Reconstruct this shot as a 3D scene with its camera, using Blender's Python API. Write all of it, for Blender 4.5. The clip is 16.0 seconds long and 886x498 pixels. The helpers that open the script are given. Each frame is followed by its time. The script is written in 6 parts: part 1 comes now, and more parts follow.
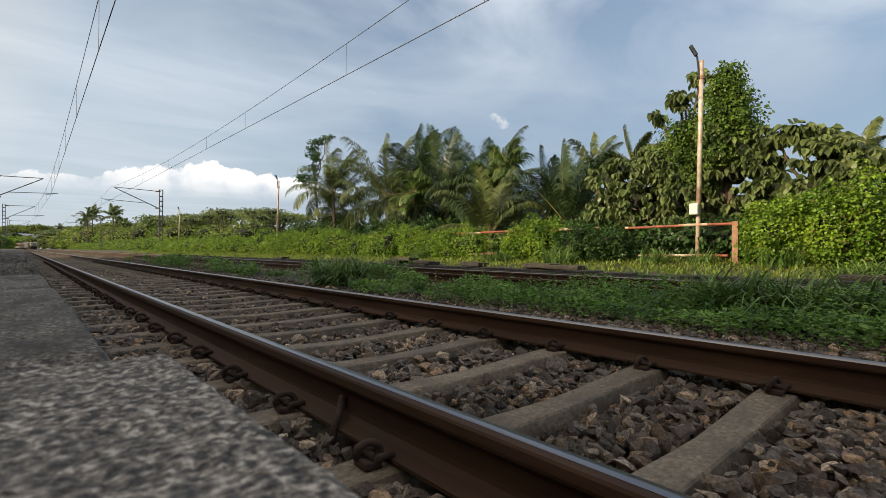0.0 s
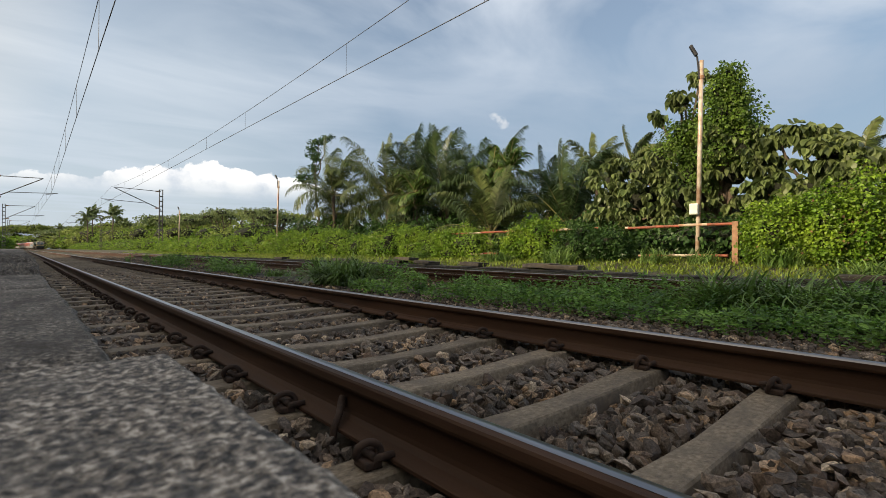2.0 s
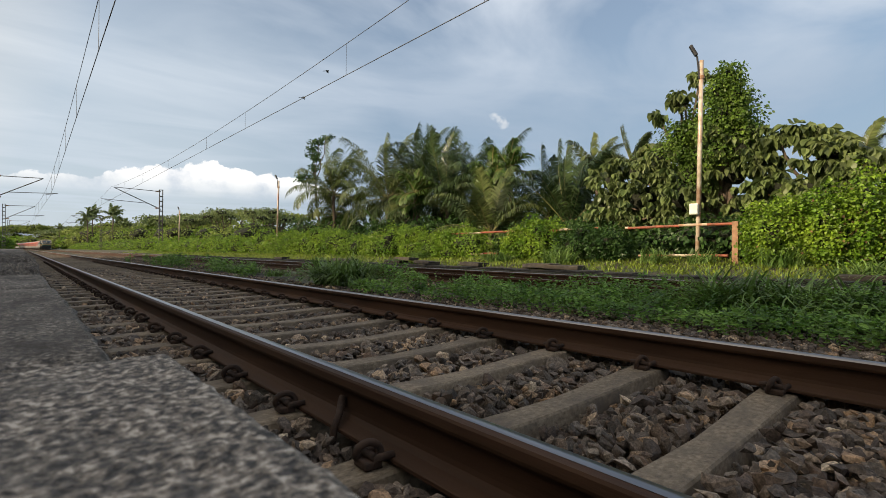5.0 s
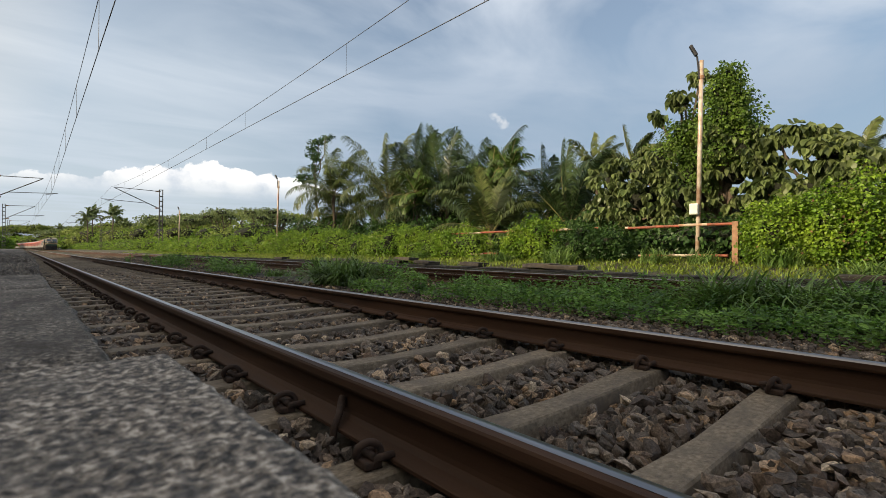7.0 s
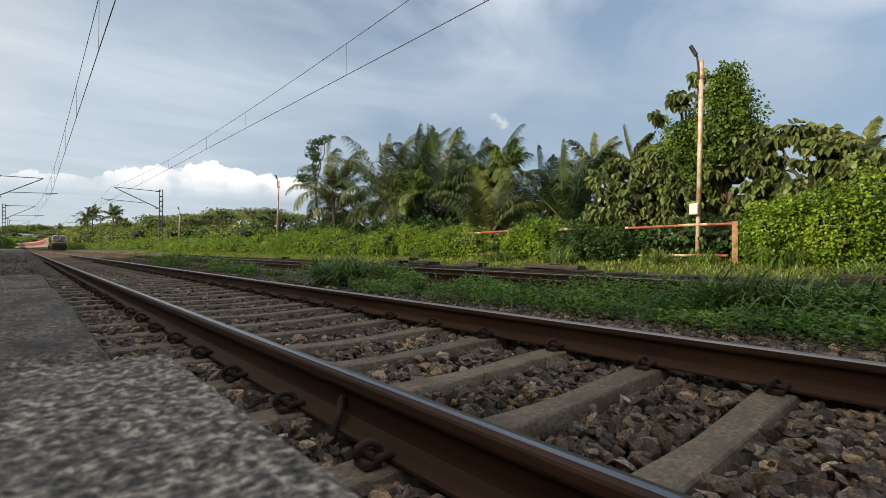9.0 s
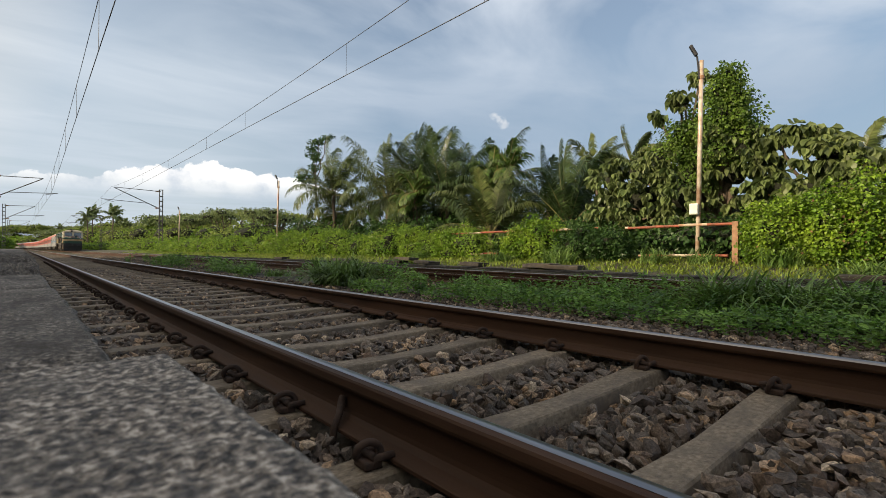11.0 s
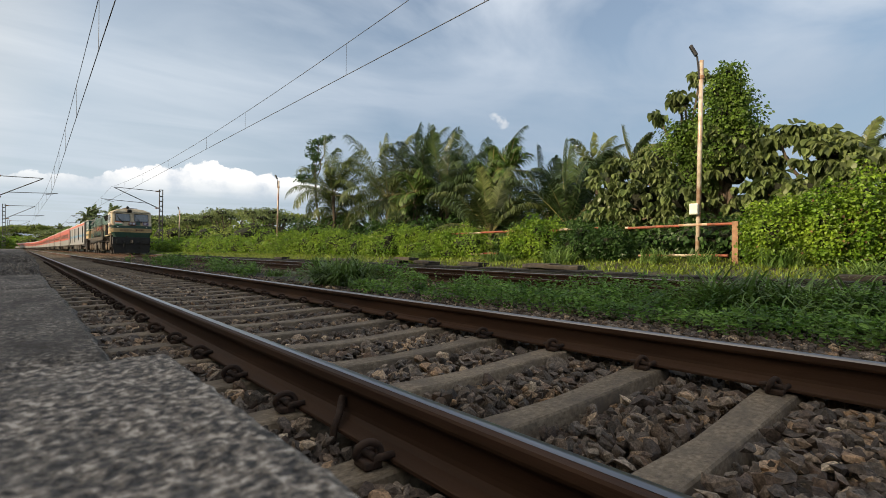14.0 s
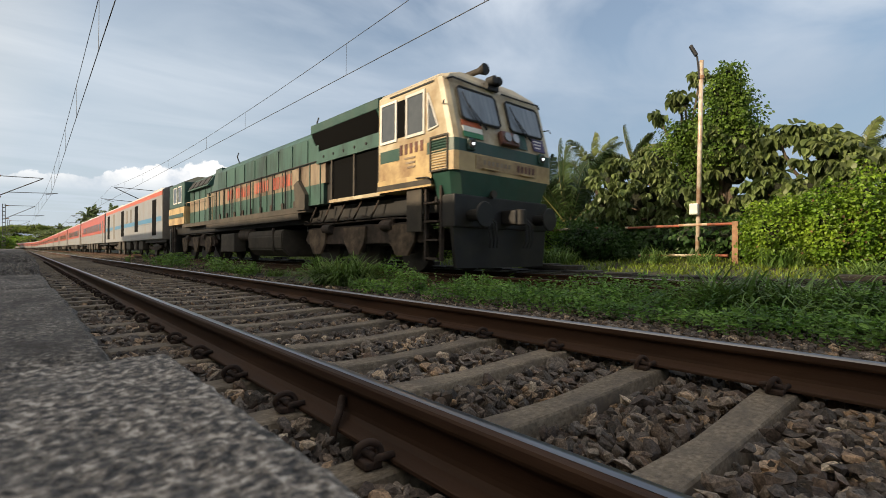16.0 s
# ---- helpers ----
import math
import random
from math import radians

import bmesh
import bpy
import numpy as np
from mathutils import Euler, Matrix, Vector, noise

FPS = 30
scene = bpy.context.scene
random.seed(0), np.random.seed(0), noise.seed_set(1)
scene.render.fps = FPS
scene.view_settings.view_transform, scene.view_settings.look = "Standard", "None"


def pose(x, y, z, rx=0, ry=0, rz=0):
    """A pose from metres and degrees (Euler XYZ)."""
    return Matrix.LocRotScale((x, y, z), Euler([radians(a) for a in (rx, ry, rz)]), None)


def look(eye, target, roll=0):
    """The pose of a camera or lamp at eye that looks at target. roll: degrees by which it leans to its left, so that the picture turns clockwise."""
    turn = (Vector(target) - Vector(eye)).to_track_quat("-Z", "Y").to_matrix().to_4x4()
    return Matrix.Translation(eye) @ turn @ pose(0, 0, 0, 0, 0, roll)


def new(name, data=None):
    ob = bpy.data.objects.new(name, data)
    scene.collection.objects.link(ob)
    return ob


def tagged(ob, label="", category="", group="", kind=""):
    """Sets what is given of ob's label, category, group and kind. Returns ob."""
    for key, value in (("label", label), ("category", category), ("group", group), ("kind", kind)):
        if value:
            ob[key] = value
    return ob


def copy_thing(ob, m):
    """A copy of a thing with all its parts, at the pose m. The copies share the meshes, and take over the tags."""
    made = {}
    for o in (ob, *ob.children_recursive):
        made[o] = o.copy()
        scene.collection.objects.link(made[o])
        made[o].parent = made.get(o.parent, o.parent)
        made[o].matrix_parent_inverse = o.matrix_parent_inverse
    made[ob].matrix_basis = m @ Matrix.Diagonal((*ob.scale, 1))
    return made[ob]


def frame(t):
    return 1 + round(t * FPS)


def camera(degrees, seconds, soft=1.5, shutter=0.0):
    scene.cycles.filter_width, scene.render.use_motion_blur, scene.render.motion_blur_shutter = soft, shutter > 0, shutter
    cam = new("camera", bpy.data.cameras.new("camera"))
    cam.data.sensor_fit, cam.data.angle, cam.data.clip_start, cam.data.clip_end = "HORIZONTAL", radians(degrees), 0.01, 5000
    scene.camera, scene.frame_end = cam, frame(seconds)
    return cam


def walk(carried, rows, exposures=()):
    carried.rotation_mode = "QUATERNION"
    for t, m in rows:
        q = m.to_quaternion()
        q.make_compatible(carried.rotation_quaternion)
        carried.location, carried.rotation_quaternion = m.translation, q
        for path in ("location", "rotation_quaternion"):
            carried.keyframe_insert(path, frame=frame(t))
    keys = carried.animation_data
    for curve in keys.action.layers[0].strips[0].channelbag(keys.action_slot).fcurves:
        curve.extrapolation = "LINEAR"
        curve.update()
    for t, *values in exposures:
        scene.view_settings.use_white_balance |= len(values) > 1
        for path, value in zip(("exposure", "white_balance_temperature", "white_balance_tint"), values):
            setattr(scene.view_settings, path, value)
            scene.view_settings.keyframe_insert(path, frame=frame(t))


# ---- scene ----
EYE = (0.0, 0.0, 0.4425)
YAW, PITCH, ROLL = radians(41.836), radians(0.31), 0.406
AIM = (math.sin(YAW) * math.cos(PITCH), math.cos(YAW) * math.cos(PITCH), EYE[2] + math.sin(PITCH))
cam = camera(86.566, 16.0, soft=0.5, shutter=0.07)
cam.data.dof.use_dof, cam.data.dof.focus_distance, cam.data.dof.aperture_fstop = True, 4.0, 20.0
walk(cam, [(0.0, look(EYE, AIM, ROLL)), (16.0, look(EYE, AIM, ROLL))], exposures=[(0.0, 0.0), (16.0, 0.0)])

# ---- plan: x across the line, y along it, z from the rail tops ----
GAUGE = 1.676
XL = 0.915                      # gauge face of the near line's first rail
C1 = XL + GAUGE / 2             # centre of the near line
C2 = 7.2                        # centre of the train's line
SLEEPER_STEP, SLEEPER_PHASE = 0.5914, 0.580
BEND_AT, BEND_R = 270.0, 1380.0


def bend(y):
    """How far the line has swung aside at the distance y."""
    return -max(0.0, y - BEND_AT) ** 2 / (2 * BEND_R)


# ---- light ----
SUN_FROM = Vector((-1.0, 0.22, 0.40)).normalized()
sun = new("sun", bpy.data.lights.new("sun", "SUN"))
sun.data.energy, sun.data.angle, sun.data.color = 5.6, radians(0.6), (1.0, 0.80, 0.55)
sun.matrix_world = look((0, 0, 50), Vector((0, 0, 50)) - SUN_FROM)

world = bpy.data.worlds.new("sky")
scene.world = world
world.use_nodes = True


def node(tree, kind, inputs=None, **props):
    n = tree.nodes.new(kind)
    for k, v in props.items():
        setattr(n, k, v)
    for k, v in (inputs or {}).items():
        if isinstance(v, bpy.types.NodeSocket):
            tree.links.new(v, n.inputs[k])
        else:
            n.inputs[k].default_value = v
    return n


def math_node(tree, op, a, b=0.0, clamp=False):
    return node(tree, "ShaderNodeMath", {0: a, 1: b}, operation=op, use_clamp=clamp).outputs[0]


def ramp(tree, fac, stops):
    n = node(tree, "ShaderNodeValToRGB", {0: fac})
    el = n.color_ramp.elements
    while len(el) < len(stops):
        el.new(0.5)
    for e, (p, c) in zip(el, stops):
        e.position, e.color = p, ((*c, 1) if isinstance(c, tuple) else (c, c, c, 1))
    return n.outputs[0]


def mix(tree, fac, a, b, how="MIX"):
    n = node(tree, "ShaderNodeMix", {0: fac}, data_type="RGBA", blend_type=how)
    for k, v in ((6, a), (7, b)):
        if isinstance(v, bpy.types.NodeSocket):
            tree.links.new(v, n.inputs[k])
        else:
            n.inputs[k].default_value = (*v, 1)
    return n.outputs[2]


def build_sky():
    tree = world.node_tree
    tree.nodes.clear()
    sky = node(tree, "ShaderNodeTexSky", sky_type="NISHITA", sun_disc=False, sun_elevation=math.asin(SUN_FROM.z),
               sun_rotation=math.atan2(SUN_FROM.x, SUN_FROM.y), air_density=1.2, dust_density=1.0, ozone_density=2.0)
    blue = mix(tree, 1.0, sky.outputs[0], (0.105, 0.105, 0.105), "MULTIPLY")
    way = node(tree, "ShaderNodeTexCoord").outputs["Generated"]
    xyz = node(tree, "ShaderNodeSeparateXYZ", {0: way})
    x, y, z = xyz.outputs
    # azimuth from the line's direction, to the right, and height as a slope
    az = math_node(tree, "ARCTAN2", x, y)
    flat = math_node(tree, "SQRT", math_node(tree, "ADD", math_node(tree, "MULTIPLY", x, x), math_node(tree, "MULTIPLY", y, y)))
    el = math_node(tree, "DIVIDE", z, math_node(tree, "MAXIMUM", flat, 0.02))
    # streaky high cloud on a flat layer
    zz = math_node(tree, "MAXIMUM", z, 0.06)
    plane = node(tree, "ShaderNodeCombineXYZ", {0: math_node(tree, "DIVIDE", x, zz), 1: math_node(tree, "DIVIDE", y, zz)})
    turned = node(tree, "ShaderNodeMapping", {"Vector": plane.outputs[0], "Rotation": (0, 0, radians(35)), "Scale": (0.55, 0.85, 1), "Location": (3.1, 1.7, 0)})
    n1 = node(tree, "ShaderNodeTexNoise", {"Vector": turned.outputs[0], "Scale": 1.15, "Detail": 8, "Roughness": 0.52, "Distortion": 0.6})
    n2 = node(tree, "ShaderNodeTexNoise", {"Vector": turned.outputs[0], "Scale": 0.28, "Detail": 3, "Roughness": 0.5})
    veil = math_node(tree, "MULTIPLY", ramp(tree, n1.outputs[0], [(0.38, 0.0), (0.64, 1.0)]), ramp(tree, n2.outputs[0], [(0.30, 0.45), (0.62, 1.0)]))
    high = math_node(tree, "ADD", math_node(tree, "MULTIPLY", veil, 0.80), 0.15, clamp=True)
    sky1 = mix(tree, high, blue, (0.66, 0.71, 0.78))
    # grey-blue haze low down
    low = ramp(tree, el, [(0.02, 0.85), (0.28, 0.70), (0.60, 0.0)])
    haze = mix(tree, ramp(tree, az, [(0.25, 0.0), (0.62, 1.0)]), (0.47, 0.54, 0.61), (0.25, 0.335, 0.445))
    sky2 = mix(tree, low, sky1, haze)
    # a bank of cumulus over the far end of the line
    sph = node(tree, "ShaderNodeCombineXYZ", {0: az, 1: el})
    big = node(tree, "ShaderNodeTexNoise", {"Vector": sph.outputs[0], "Scale": 13.0, "Detail": 8, "Roughness": 0.58})
    top = math_node(tree, "ADD", 0.168, math_node(tree, "MULTIPLY", math_node(tree, "SUBTRACT", big.outputs[0], 0.5), 0.085))
    top = math_node(tree, "SUBTRACT", top, math_node(tree, "MULTIPLY", math_node(tree, "ABSOLUTE", math_node(tree, "SUBTRACT", az, 0.28)), 0.17))
    under = math_node(tree, "SUBTRACT", top, el)
    edge = ramp(tree, math_node(tree, "MULTIPLY", under, 10.0), [(0.0, 0.0), (0.035, 1.0)])
    base = ramp(tree, el, [(0.095, 0.0), (0.140, 1.0)])
    side = ramp(tree, az, [(0.0, 1.0), (0.48, 1.0), (0.56, 0.0)])
    bank = math_node(tree, "MULTIPLY", math_node(tree, "MULTIPLY", edge, base), side)
    puff = ramp(tree, big.outputs[0], [(0.34, (0.60, 0.64, 0.70)), (0.5, (0.90, 0.89, 0.88)), (0.65, (1.0, 0.98, 0.95))])
    sky3 = mix(tree, math_node(tree, "MULTIPLY", bank, 0.97), sky2, puff)
    # one small white puff above the palms
    off_az, off_el = math_node(tree, "SUBTRACT", az, 0.848), math_node(tree, "SUBTRACT", el, 0.277)
    off_az = math_node(tree, "ADD", off_az, math_node(tree, "MULTIPLY", off_el, 0.9))
    far2 = math_node(tree, "ADD", math_node(tree, "MULTIPLY", off_az, off_az), math_node(tree, "MULTIPLY", off_el, off_el))
    small = node(tree, "ShaderNodeTexNoise", {"Vector": sph.outputs[0], "Scale": 60.0, "Detail": 6, "Roughness": 0.6})
    spot = math_node(tree, "SUBTRACT", math_node(tree, "ADD", math_node(tree, "MULTIPLY", small.outputs[0], 2.2), -0.38), math_node(tree, "MULTIPLY", far2, 1300.0))
    sky3 = mix(tree, ramp(tree, spot, [(0.35, 0.0), (0.95, 0.55)]), sky3, (0.80, 0.79, 0.78))
    # the bright warm part of the sky round the sun
    near_sun = node(tree, "ShaderNodeVectorMath", {0: way, 1: tuple(SUN_FROM)}, operation="DOT_PRODUCT").outputs["Value"]
    sky4 = mix(tree, ramp(tree, near_sun, [(0.25, 0.0), (0.98, 1.0)]), sky3, (1.05, 0.92, 0.72))
    out = node(tree, "ShaderNodeBackground", {0: sky4, 1: 1.23})
    node(tree, "ShaderNodeOutputWorld", {0: out.outputs[0]})


build_sky()


# ---- materials ----
def material(name, colours, scale=6.0, rough=0.8, metal=0.0, bump=0.3, bump_scale=60.0, stain=None, stain_scale=1.2, per="object", vary=0.25,
             spec=0.5, stretch=(1, 1, 1), depth=0.01, see=0.0):
    """Colours mixed by grain, a second colour by larger stains, brightness varied from piece to piece, and fine relief."""
    m = bpy.data.materials.new(name)
    m.use_nodes = True
    t = m.node_tree
    b = t.nodes["Principled BSDF"]
    pos = node(t, "ShaderNodeTexCoord").outputs["Object"]
    pos = node(t, "ShaderNodeMapping", {"Vector": pos, "Scale": stretch}).outputs[0]
    if per == "object":
        rnd = node(t, "ShaderNodeObjectInfo").outputs["Random"]
    else:
        rnd = node(t, "ShaderNodeNewGeometry").outputs["Random Per Island"]
    off = node(t, "ShaderNodeVectorMath", {0: pos, 1: node(t, "ShaderNodeCombineXYZ", {0: math_node(t, "MULTIPLY", rnd, 37.0)}).outputs[0]}).outputs[0]
    src = off if per == "object" else pos
    grain = node(t, "ShaderNodeTexNoise", {"Vector": src, "Scale": scale, "Detail": 6, "Roughness": 0.6}).outputs[0]
    n = len(colours)
    col = ramp(t, grain, [(0.30 + 0.40 * i / max(1, n - 1), c) for i, c in enumerate(colours)])
    if stain:
        big = node(t, "ShaderNodeTexNoise", {"Vector": src, "Scale": stain_scale, "Detail": 5, "Roughness": 0.65}).outputs[0]
        col = mix(t, ramp(t, big, [(0.45, 0.0), (0.66, 1.0)]), col, stain)
    bright = node(t, "ShaderNodeMapRange", {0: rnd, 3: 1 - vary, 4: 1 + vary}).outputs[0]
    hsv = node(t, "ShaderNodeHueSaturation", {"Value": bright, "Color": col})
    t.links.new(hsv.outputs[0], b.inputs["Base Color"])
    b.inputs["Metallic"].default_value, b.inputs["Specular IOR Level"].default_value = metal, spec
    r = node(t, "ShaderNodeMapRange", {0: grain, 3: max(0.03, rough - 0.12), 4: min(1.0, rough + 0.12)}).outputs[0]
    t.links.new(r, b.inputs["Roughness"])
    if bump:
        fine = node(t, "ShaderNodeTexNoise", {"Vector": pos, "Scale": bump_scale, "Detail": 5, "Roughness": 0.65}).outputs[0]
        bp = node(t, "ShaderNodeBump", {"Strength": bump, "Distance": depth, "Height": fine})
        t.links.new(bp.outputs[0], b.inputs["Normal"])
    if see:
        # thin leaves let light through
        tr = node(t, "ShaderNodeBsdfTranslucent", {0: hsv.outputs[0]})
        ms = node(t, "ShaderNodeMixShader", {0: see, 1: b.outputs[0], 2: tr.outputs[0]})
        t.links.new(ms.outputs[0], t.nodes["Material Output"].inputs[0])
    return m


def leaf_material(name, dark, light, rough=0.45, see=0.3):
    return material(name, [dark, light], scale=1.6, rough=rough, bump=0, per="island", vary=0.5, see=see, spec=0.4)


def glow(name, colour, strength):
    m = bpy.data.materials.new(name)
    m.use_nodes = True
    b = m.node_tree.nodes["Principled BSDF"]
    b.inputs["Base Color"].default_value = b.inputs["Emission Color"].default_value = (*colour, 1)
    b.inputs["Emission Strength"].default_value = strength
    return m


def stone_material(name, per, scale, bump_scale):
    """Broken granite: mostly dark grey-brown, some rusty, a few tan or pale stones, each finely grained."""
    m = bpy.data.materials.new(name)
    m.use_nodes = True
    t = m.node_tree
    b = t.nodes["Principled BSDF"]
    pos = node(t, "ShaderNodeTexCoord").outputs["Object"]
    rnd = node(t, "ShaderNodeObjectInfo").outputs["Random"] if per == "object" else node(t, "ShaderNodeNewGeometry").outputs["Random Per Island"]
    kind = ramp(t, rnd, [(0.0, (0.036, 0.029, 0.024)), (0.22, (0.120, 0.098, 0.078)), (0.42, (0.060, 0.041, 0.030)), (0.60, (0.19, 0.155, 0.122)), (0.76, (0.125, 0.080, 0.052)), (0.88, (0.28, 0.222, 0.165)), (0.95, (0.34, 0.215, 0.12)), (1.0, (0.52, 0.42, 0.30))])
    grain = node(t, "ShaderNodeTexNoise", {"Vector": pos, "Scale": scale, "Detail": 7, "Roughness": 0.7}).outputs[0]
    col = mix(t, 1.0, kind, ramp(t, grain, [(0.32, 0.35), (0.50, 1.0), (0.66, 2.0)]), "MULTIPLY")
    rust = node(t, "ShaderNodeTexNoise", {"Vector": pos, "Scale": scale * 0.22, "Detail": 4}).outputs[0]
    col = mix(t, ramp(t, rust, [(0.52, 0.0), (0.70, 0.55)]), col, (0.10, 0.062, 0.04))
    t.links.new(col, b.inputs["Base Color"])
    b.inputs["Roughness"].default_value, b.inputs["Specular IOR Level"].default_value = 0.78, 0.45
    fine = node(t, "ShaderNodeTexNoise", {"Vector": pos, "Scale": bump_scale, "Detail": 5, "Roughness": 0.65}).outputs[0]
    bp = node(t, "ShaderNodeBump", {"Strength": 0.5, "Distance": 0.01 if per != "object" else 0.2, "Height": fine})
    t.links.new(bp.outputs[0], b.inputs["Normal"])
    return m


M_STONE = stone_material("ballast_stone", "island", 80.0, 120.0)
M_STONE_ONE = stone_material("ballast_stone_single", "object", 3.6, 5.0)
M_SLEEPER = material("sleeper_concrete", [(0.10, 0.074, 0.048), (0.20, 0.155, 0.105), (0.30, 0.24, 0.17)], scale=55, rough=0.88, bump=0.5, bump_scale=160, stain=(0.11, 0.086, 0.064), stain_scale=5.0, vary=0.2, depth=0.006, stretch=(0.7, 1, 1))
M_RAIL = material("rusty_rail", [(0.028, 0.0125, 0.006), (0.055, 0.026, 0.013), (0.088, 0.045, 0.024)], scale=9, rough=0.72, bump=0.35, bump_scale=80, stain=(0.05, 0.027, 0.016), stretch=(1, 0.12, 1), vary=0, depth=0.004, spec=0.25)
M_TREAD = material("polished_rail_head", [(0.19, 0.185, 0.19), (0.30, 0.29, 0.30)], scale=30, rough=0.33, metal=1.0, bump=0.08, bump_scale=30, stretch=(1, 0.03, 1), vary=0, depth=0.002)
M_CLIP = material("rusty_clip", [(0.014, 0.008, 0.005), (0.040, 0.022, 0.014), (0.065, 0.036, 0.022)], scale=30, rough=0.85, bump=0.4, bump_scale=160, vary=0.2, depth=0.003)
def granite(name, dirt=(0.50, 0.72), relief=0.35, ridges=0.0):
    """Coarse grey stone: pale, mid and near-black crystals, dark pits, a dirty ground and worn ridges."""
    m = bpy.data.materials.new(name)
    m.use_nodes = True
    t = m.node_tree
    b = t.nodes["Principled BSDF"]
    pos = node(t, "ShaderNodeTexCoord").outputs["Object"]
    tone = node(t, "ShaderNodeTexNoise", {"Vector": pos, "Scale": 270.0, "Detail": 3, "Roughness": 0.55}).outputs[0]
    col = ramp(t, tone, [(0.35, (0.012, 0.010, 0.0085)), (0.43, (0.062, 0.050, 0.039)), (0.49, (0.175, 0.144, 0.113)), (0.56, (0.265, 0.218, 0.172)), (0.64, (0.60, 0.52, 0.43))])
    pits = node(t, "ShaderNodeTexNoise", {"Vector": pos, "Scale": 95.0, "Detail": 4, "Roughness": 0.6}).outputs[0]
    pit = ramp(t, pits, [(0.34, 1.0), (0.43, 0.0)])
    col = mix(t, math_node(t, "MULTIPLY", pit, 0.85), col, (0.020, 0.017, 0.014))
    big = node(t, "ShaderNodeTexNoise", {"Vector": pos, "Scale": 22.0, "Detail": 7, "Roughness": 0.7}).outputs[0]
    col = mix(t, ramp(t, big, [(dirt[0], 0.0), (dirt[1], 0.75)]), col, (0.066, 0.057, 0.047))
    fine = node(t, "ShaderNodeTexNoise", {"Vector": pos, "Scale": 620.0, "Detail": 4}).outputs[0]
    col = mix(t, 0.14, col, ramp(t, fine, [(0.35, 0.04), (0.65, 0.38)]))
    layers = node(t, "ShaderNodeTexNoise", {"Vector": node(t, "ShaderNodeMapping", {"Vector": pos, "Scale": (14, 5, 1)}).outputs[0], "Scale": 1.0, "Detail": 8, "Roughness": 0.7}).outputs[0]
    if ridges:
        col = mix(t, ramp(t, layers, [(0.38, 0.9), (0.53, 0.0)]), col, (0.042, 0.034, 0.027))
    t.links.new(col, b.inputs["Base Color"])
    b.inputs["Roughness"].default_value = 0.93
    h = math_node(t, "ADD", tone, math_node(t, "SUBTRACT", math_node(t, "MULTIPLY", fine, 1.0), math_node(t, "MULTIPLY", pit, 0.8)))
    bp = node(t, "ShaderNodeBump", {"Strength": relief, "Distance": 0.002, "Height": h})
    if ridges:
        bp = node(t, "ShaderNodeBump", {"Strength": ridges, "Distance": 0.012, "Height": layers, "Normal": bp.outputs[0]})
    t.links.new(bp.outputs[0], b.inputs["Normal"])
    return m


M_GRANITE = granite("platform_stone")
M_GRANITE_OLD = granite("dirty_platform_stone", (0.36, 0.62), 0.5, 0.6)
M_SOIL = material("soil_and_gravel", [(0.03, 0.024, 0.018), (0.06, 0.05, 0.038), (0.10, 0.085, 0.066)], scale=5, rough=0.97, bump=0.8, bump_scale=18, depth=0.05, stain=(0.05, 0.075, 0.025), stain_scale=0.5, vary=0)
M_PLASTER = material("shade_block_plaster", [(0.45, 0.40, 0.30), (0.55, 0.50, 0.40)], scale=3, rough=0.9, bump=0.2, vary=0)


# ---- mesh helpers ----
def link(name, data, mat=None, parent=None, label=""):
    ob = new(name, data)
    if mat:
        data.materials.append(mat)
    if parent:
        ob.parent = parent
    return tagged(ob, label)


def part(name, bm, mat, parent=None, label="", smooth=False):
    """Links a bmesh as one mesh object under a thing or a part."""
    me = bpy.data.meshes.new(name)
    bm.normal_update()
    bm.to_mesh(me)
    bm.free()
    if smooth:
        me.polygons.foreach_set("use_smooth", [True] * len(me.polygons))
    return link(name, me, mat, parent, label)


def thing(name, label, category, group="", kind="", at=None):
    ob = new(name)
    if at is not None:
        ob.matrix_basis = at
    return tagged(ob, label, category, group, kind)


def arrays(name, verts, faces, mat, parent=None, label="", smooth=False):
    """A mesh object from arrays of corners and of equal-sided faces."""
    verts, faces = np.asarray(verts, np.float32), np.asarray(faces, np.int32)
    me = bpy.data.meshes.new(name)
    k = faces.shape[1]
    me.vertices.add(len(verts))
    me.vertices.foreach_set("co", verts.ravel())
    me.loops.add(faces.size)
    me.loops.foreach_set("vertex_index", faces.ravel())
    me.polygons.add(len(faces))
    me.polygons.foreach_set("loop_start", np.arange(0, faces.size, k, dtype=np.int32))
    me.polygons.foreach_set("use_smooth", np.full(len(faces), smooth))
    me.update(calc_edges=True)
    return link(name, me, mat, parent, label)


def box(bm, x0, x1, y0, y1, z0, z1, bevel=0.0):
    vs = [bm.verts.new(c) for c in ((x0, y0, z0), (x1, y0, z0), (x1, y1, z0), (x0, y1, z0), (x0, y0, z1), (x1, y0, z1), (x1, y1, z1), (x0, y1, z1))]
    fs = [bm.faces.new([vs[i] for i in f]) for f in ((3, 2, 1, 0), (4, 5, 6, 7), (0, 1, 5, 4), (1, 2, 6, 5), (2, 3, 7, 6), (3, 0, 4, 7))]
    if bevel:
        bmesh.ops.bevel(bm, geom=list({e for f in fs for e in f.edges}), offset=bevel, segments=2, affect="EDGES", profile=0.6)
    return bm


def boxed(*dims, bevel=0.0):
    return box(bmesh.new(), *dims, bevel=bevel)


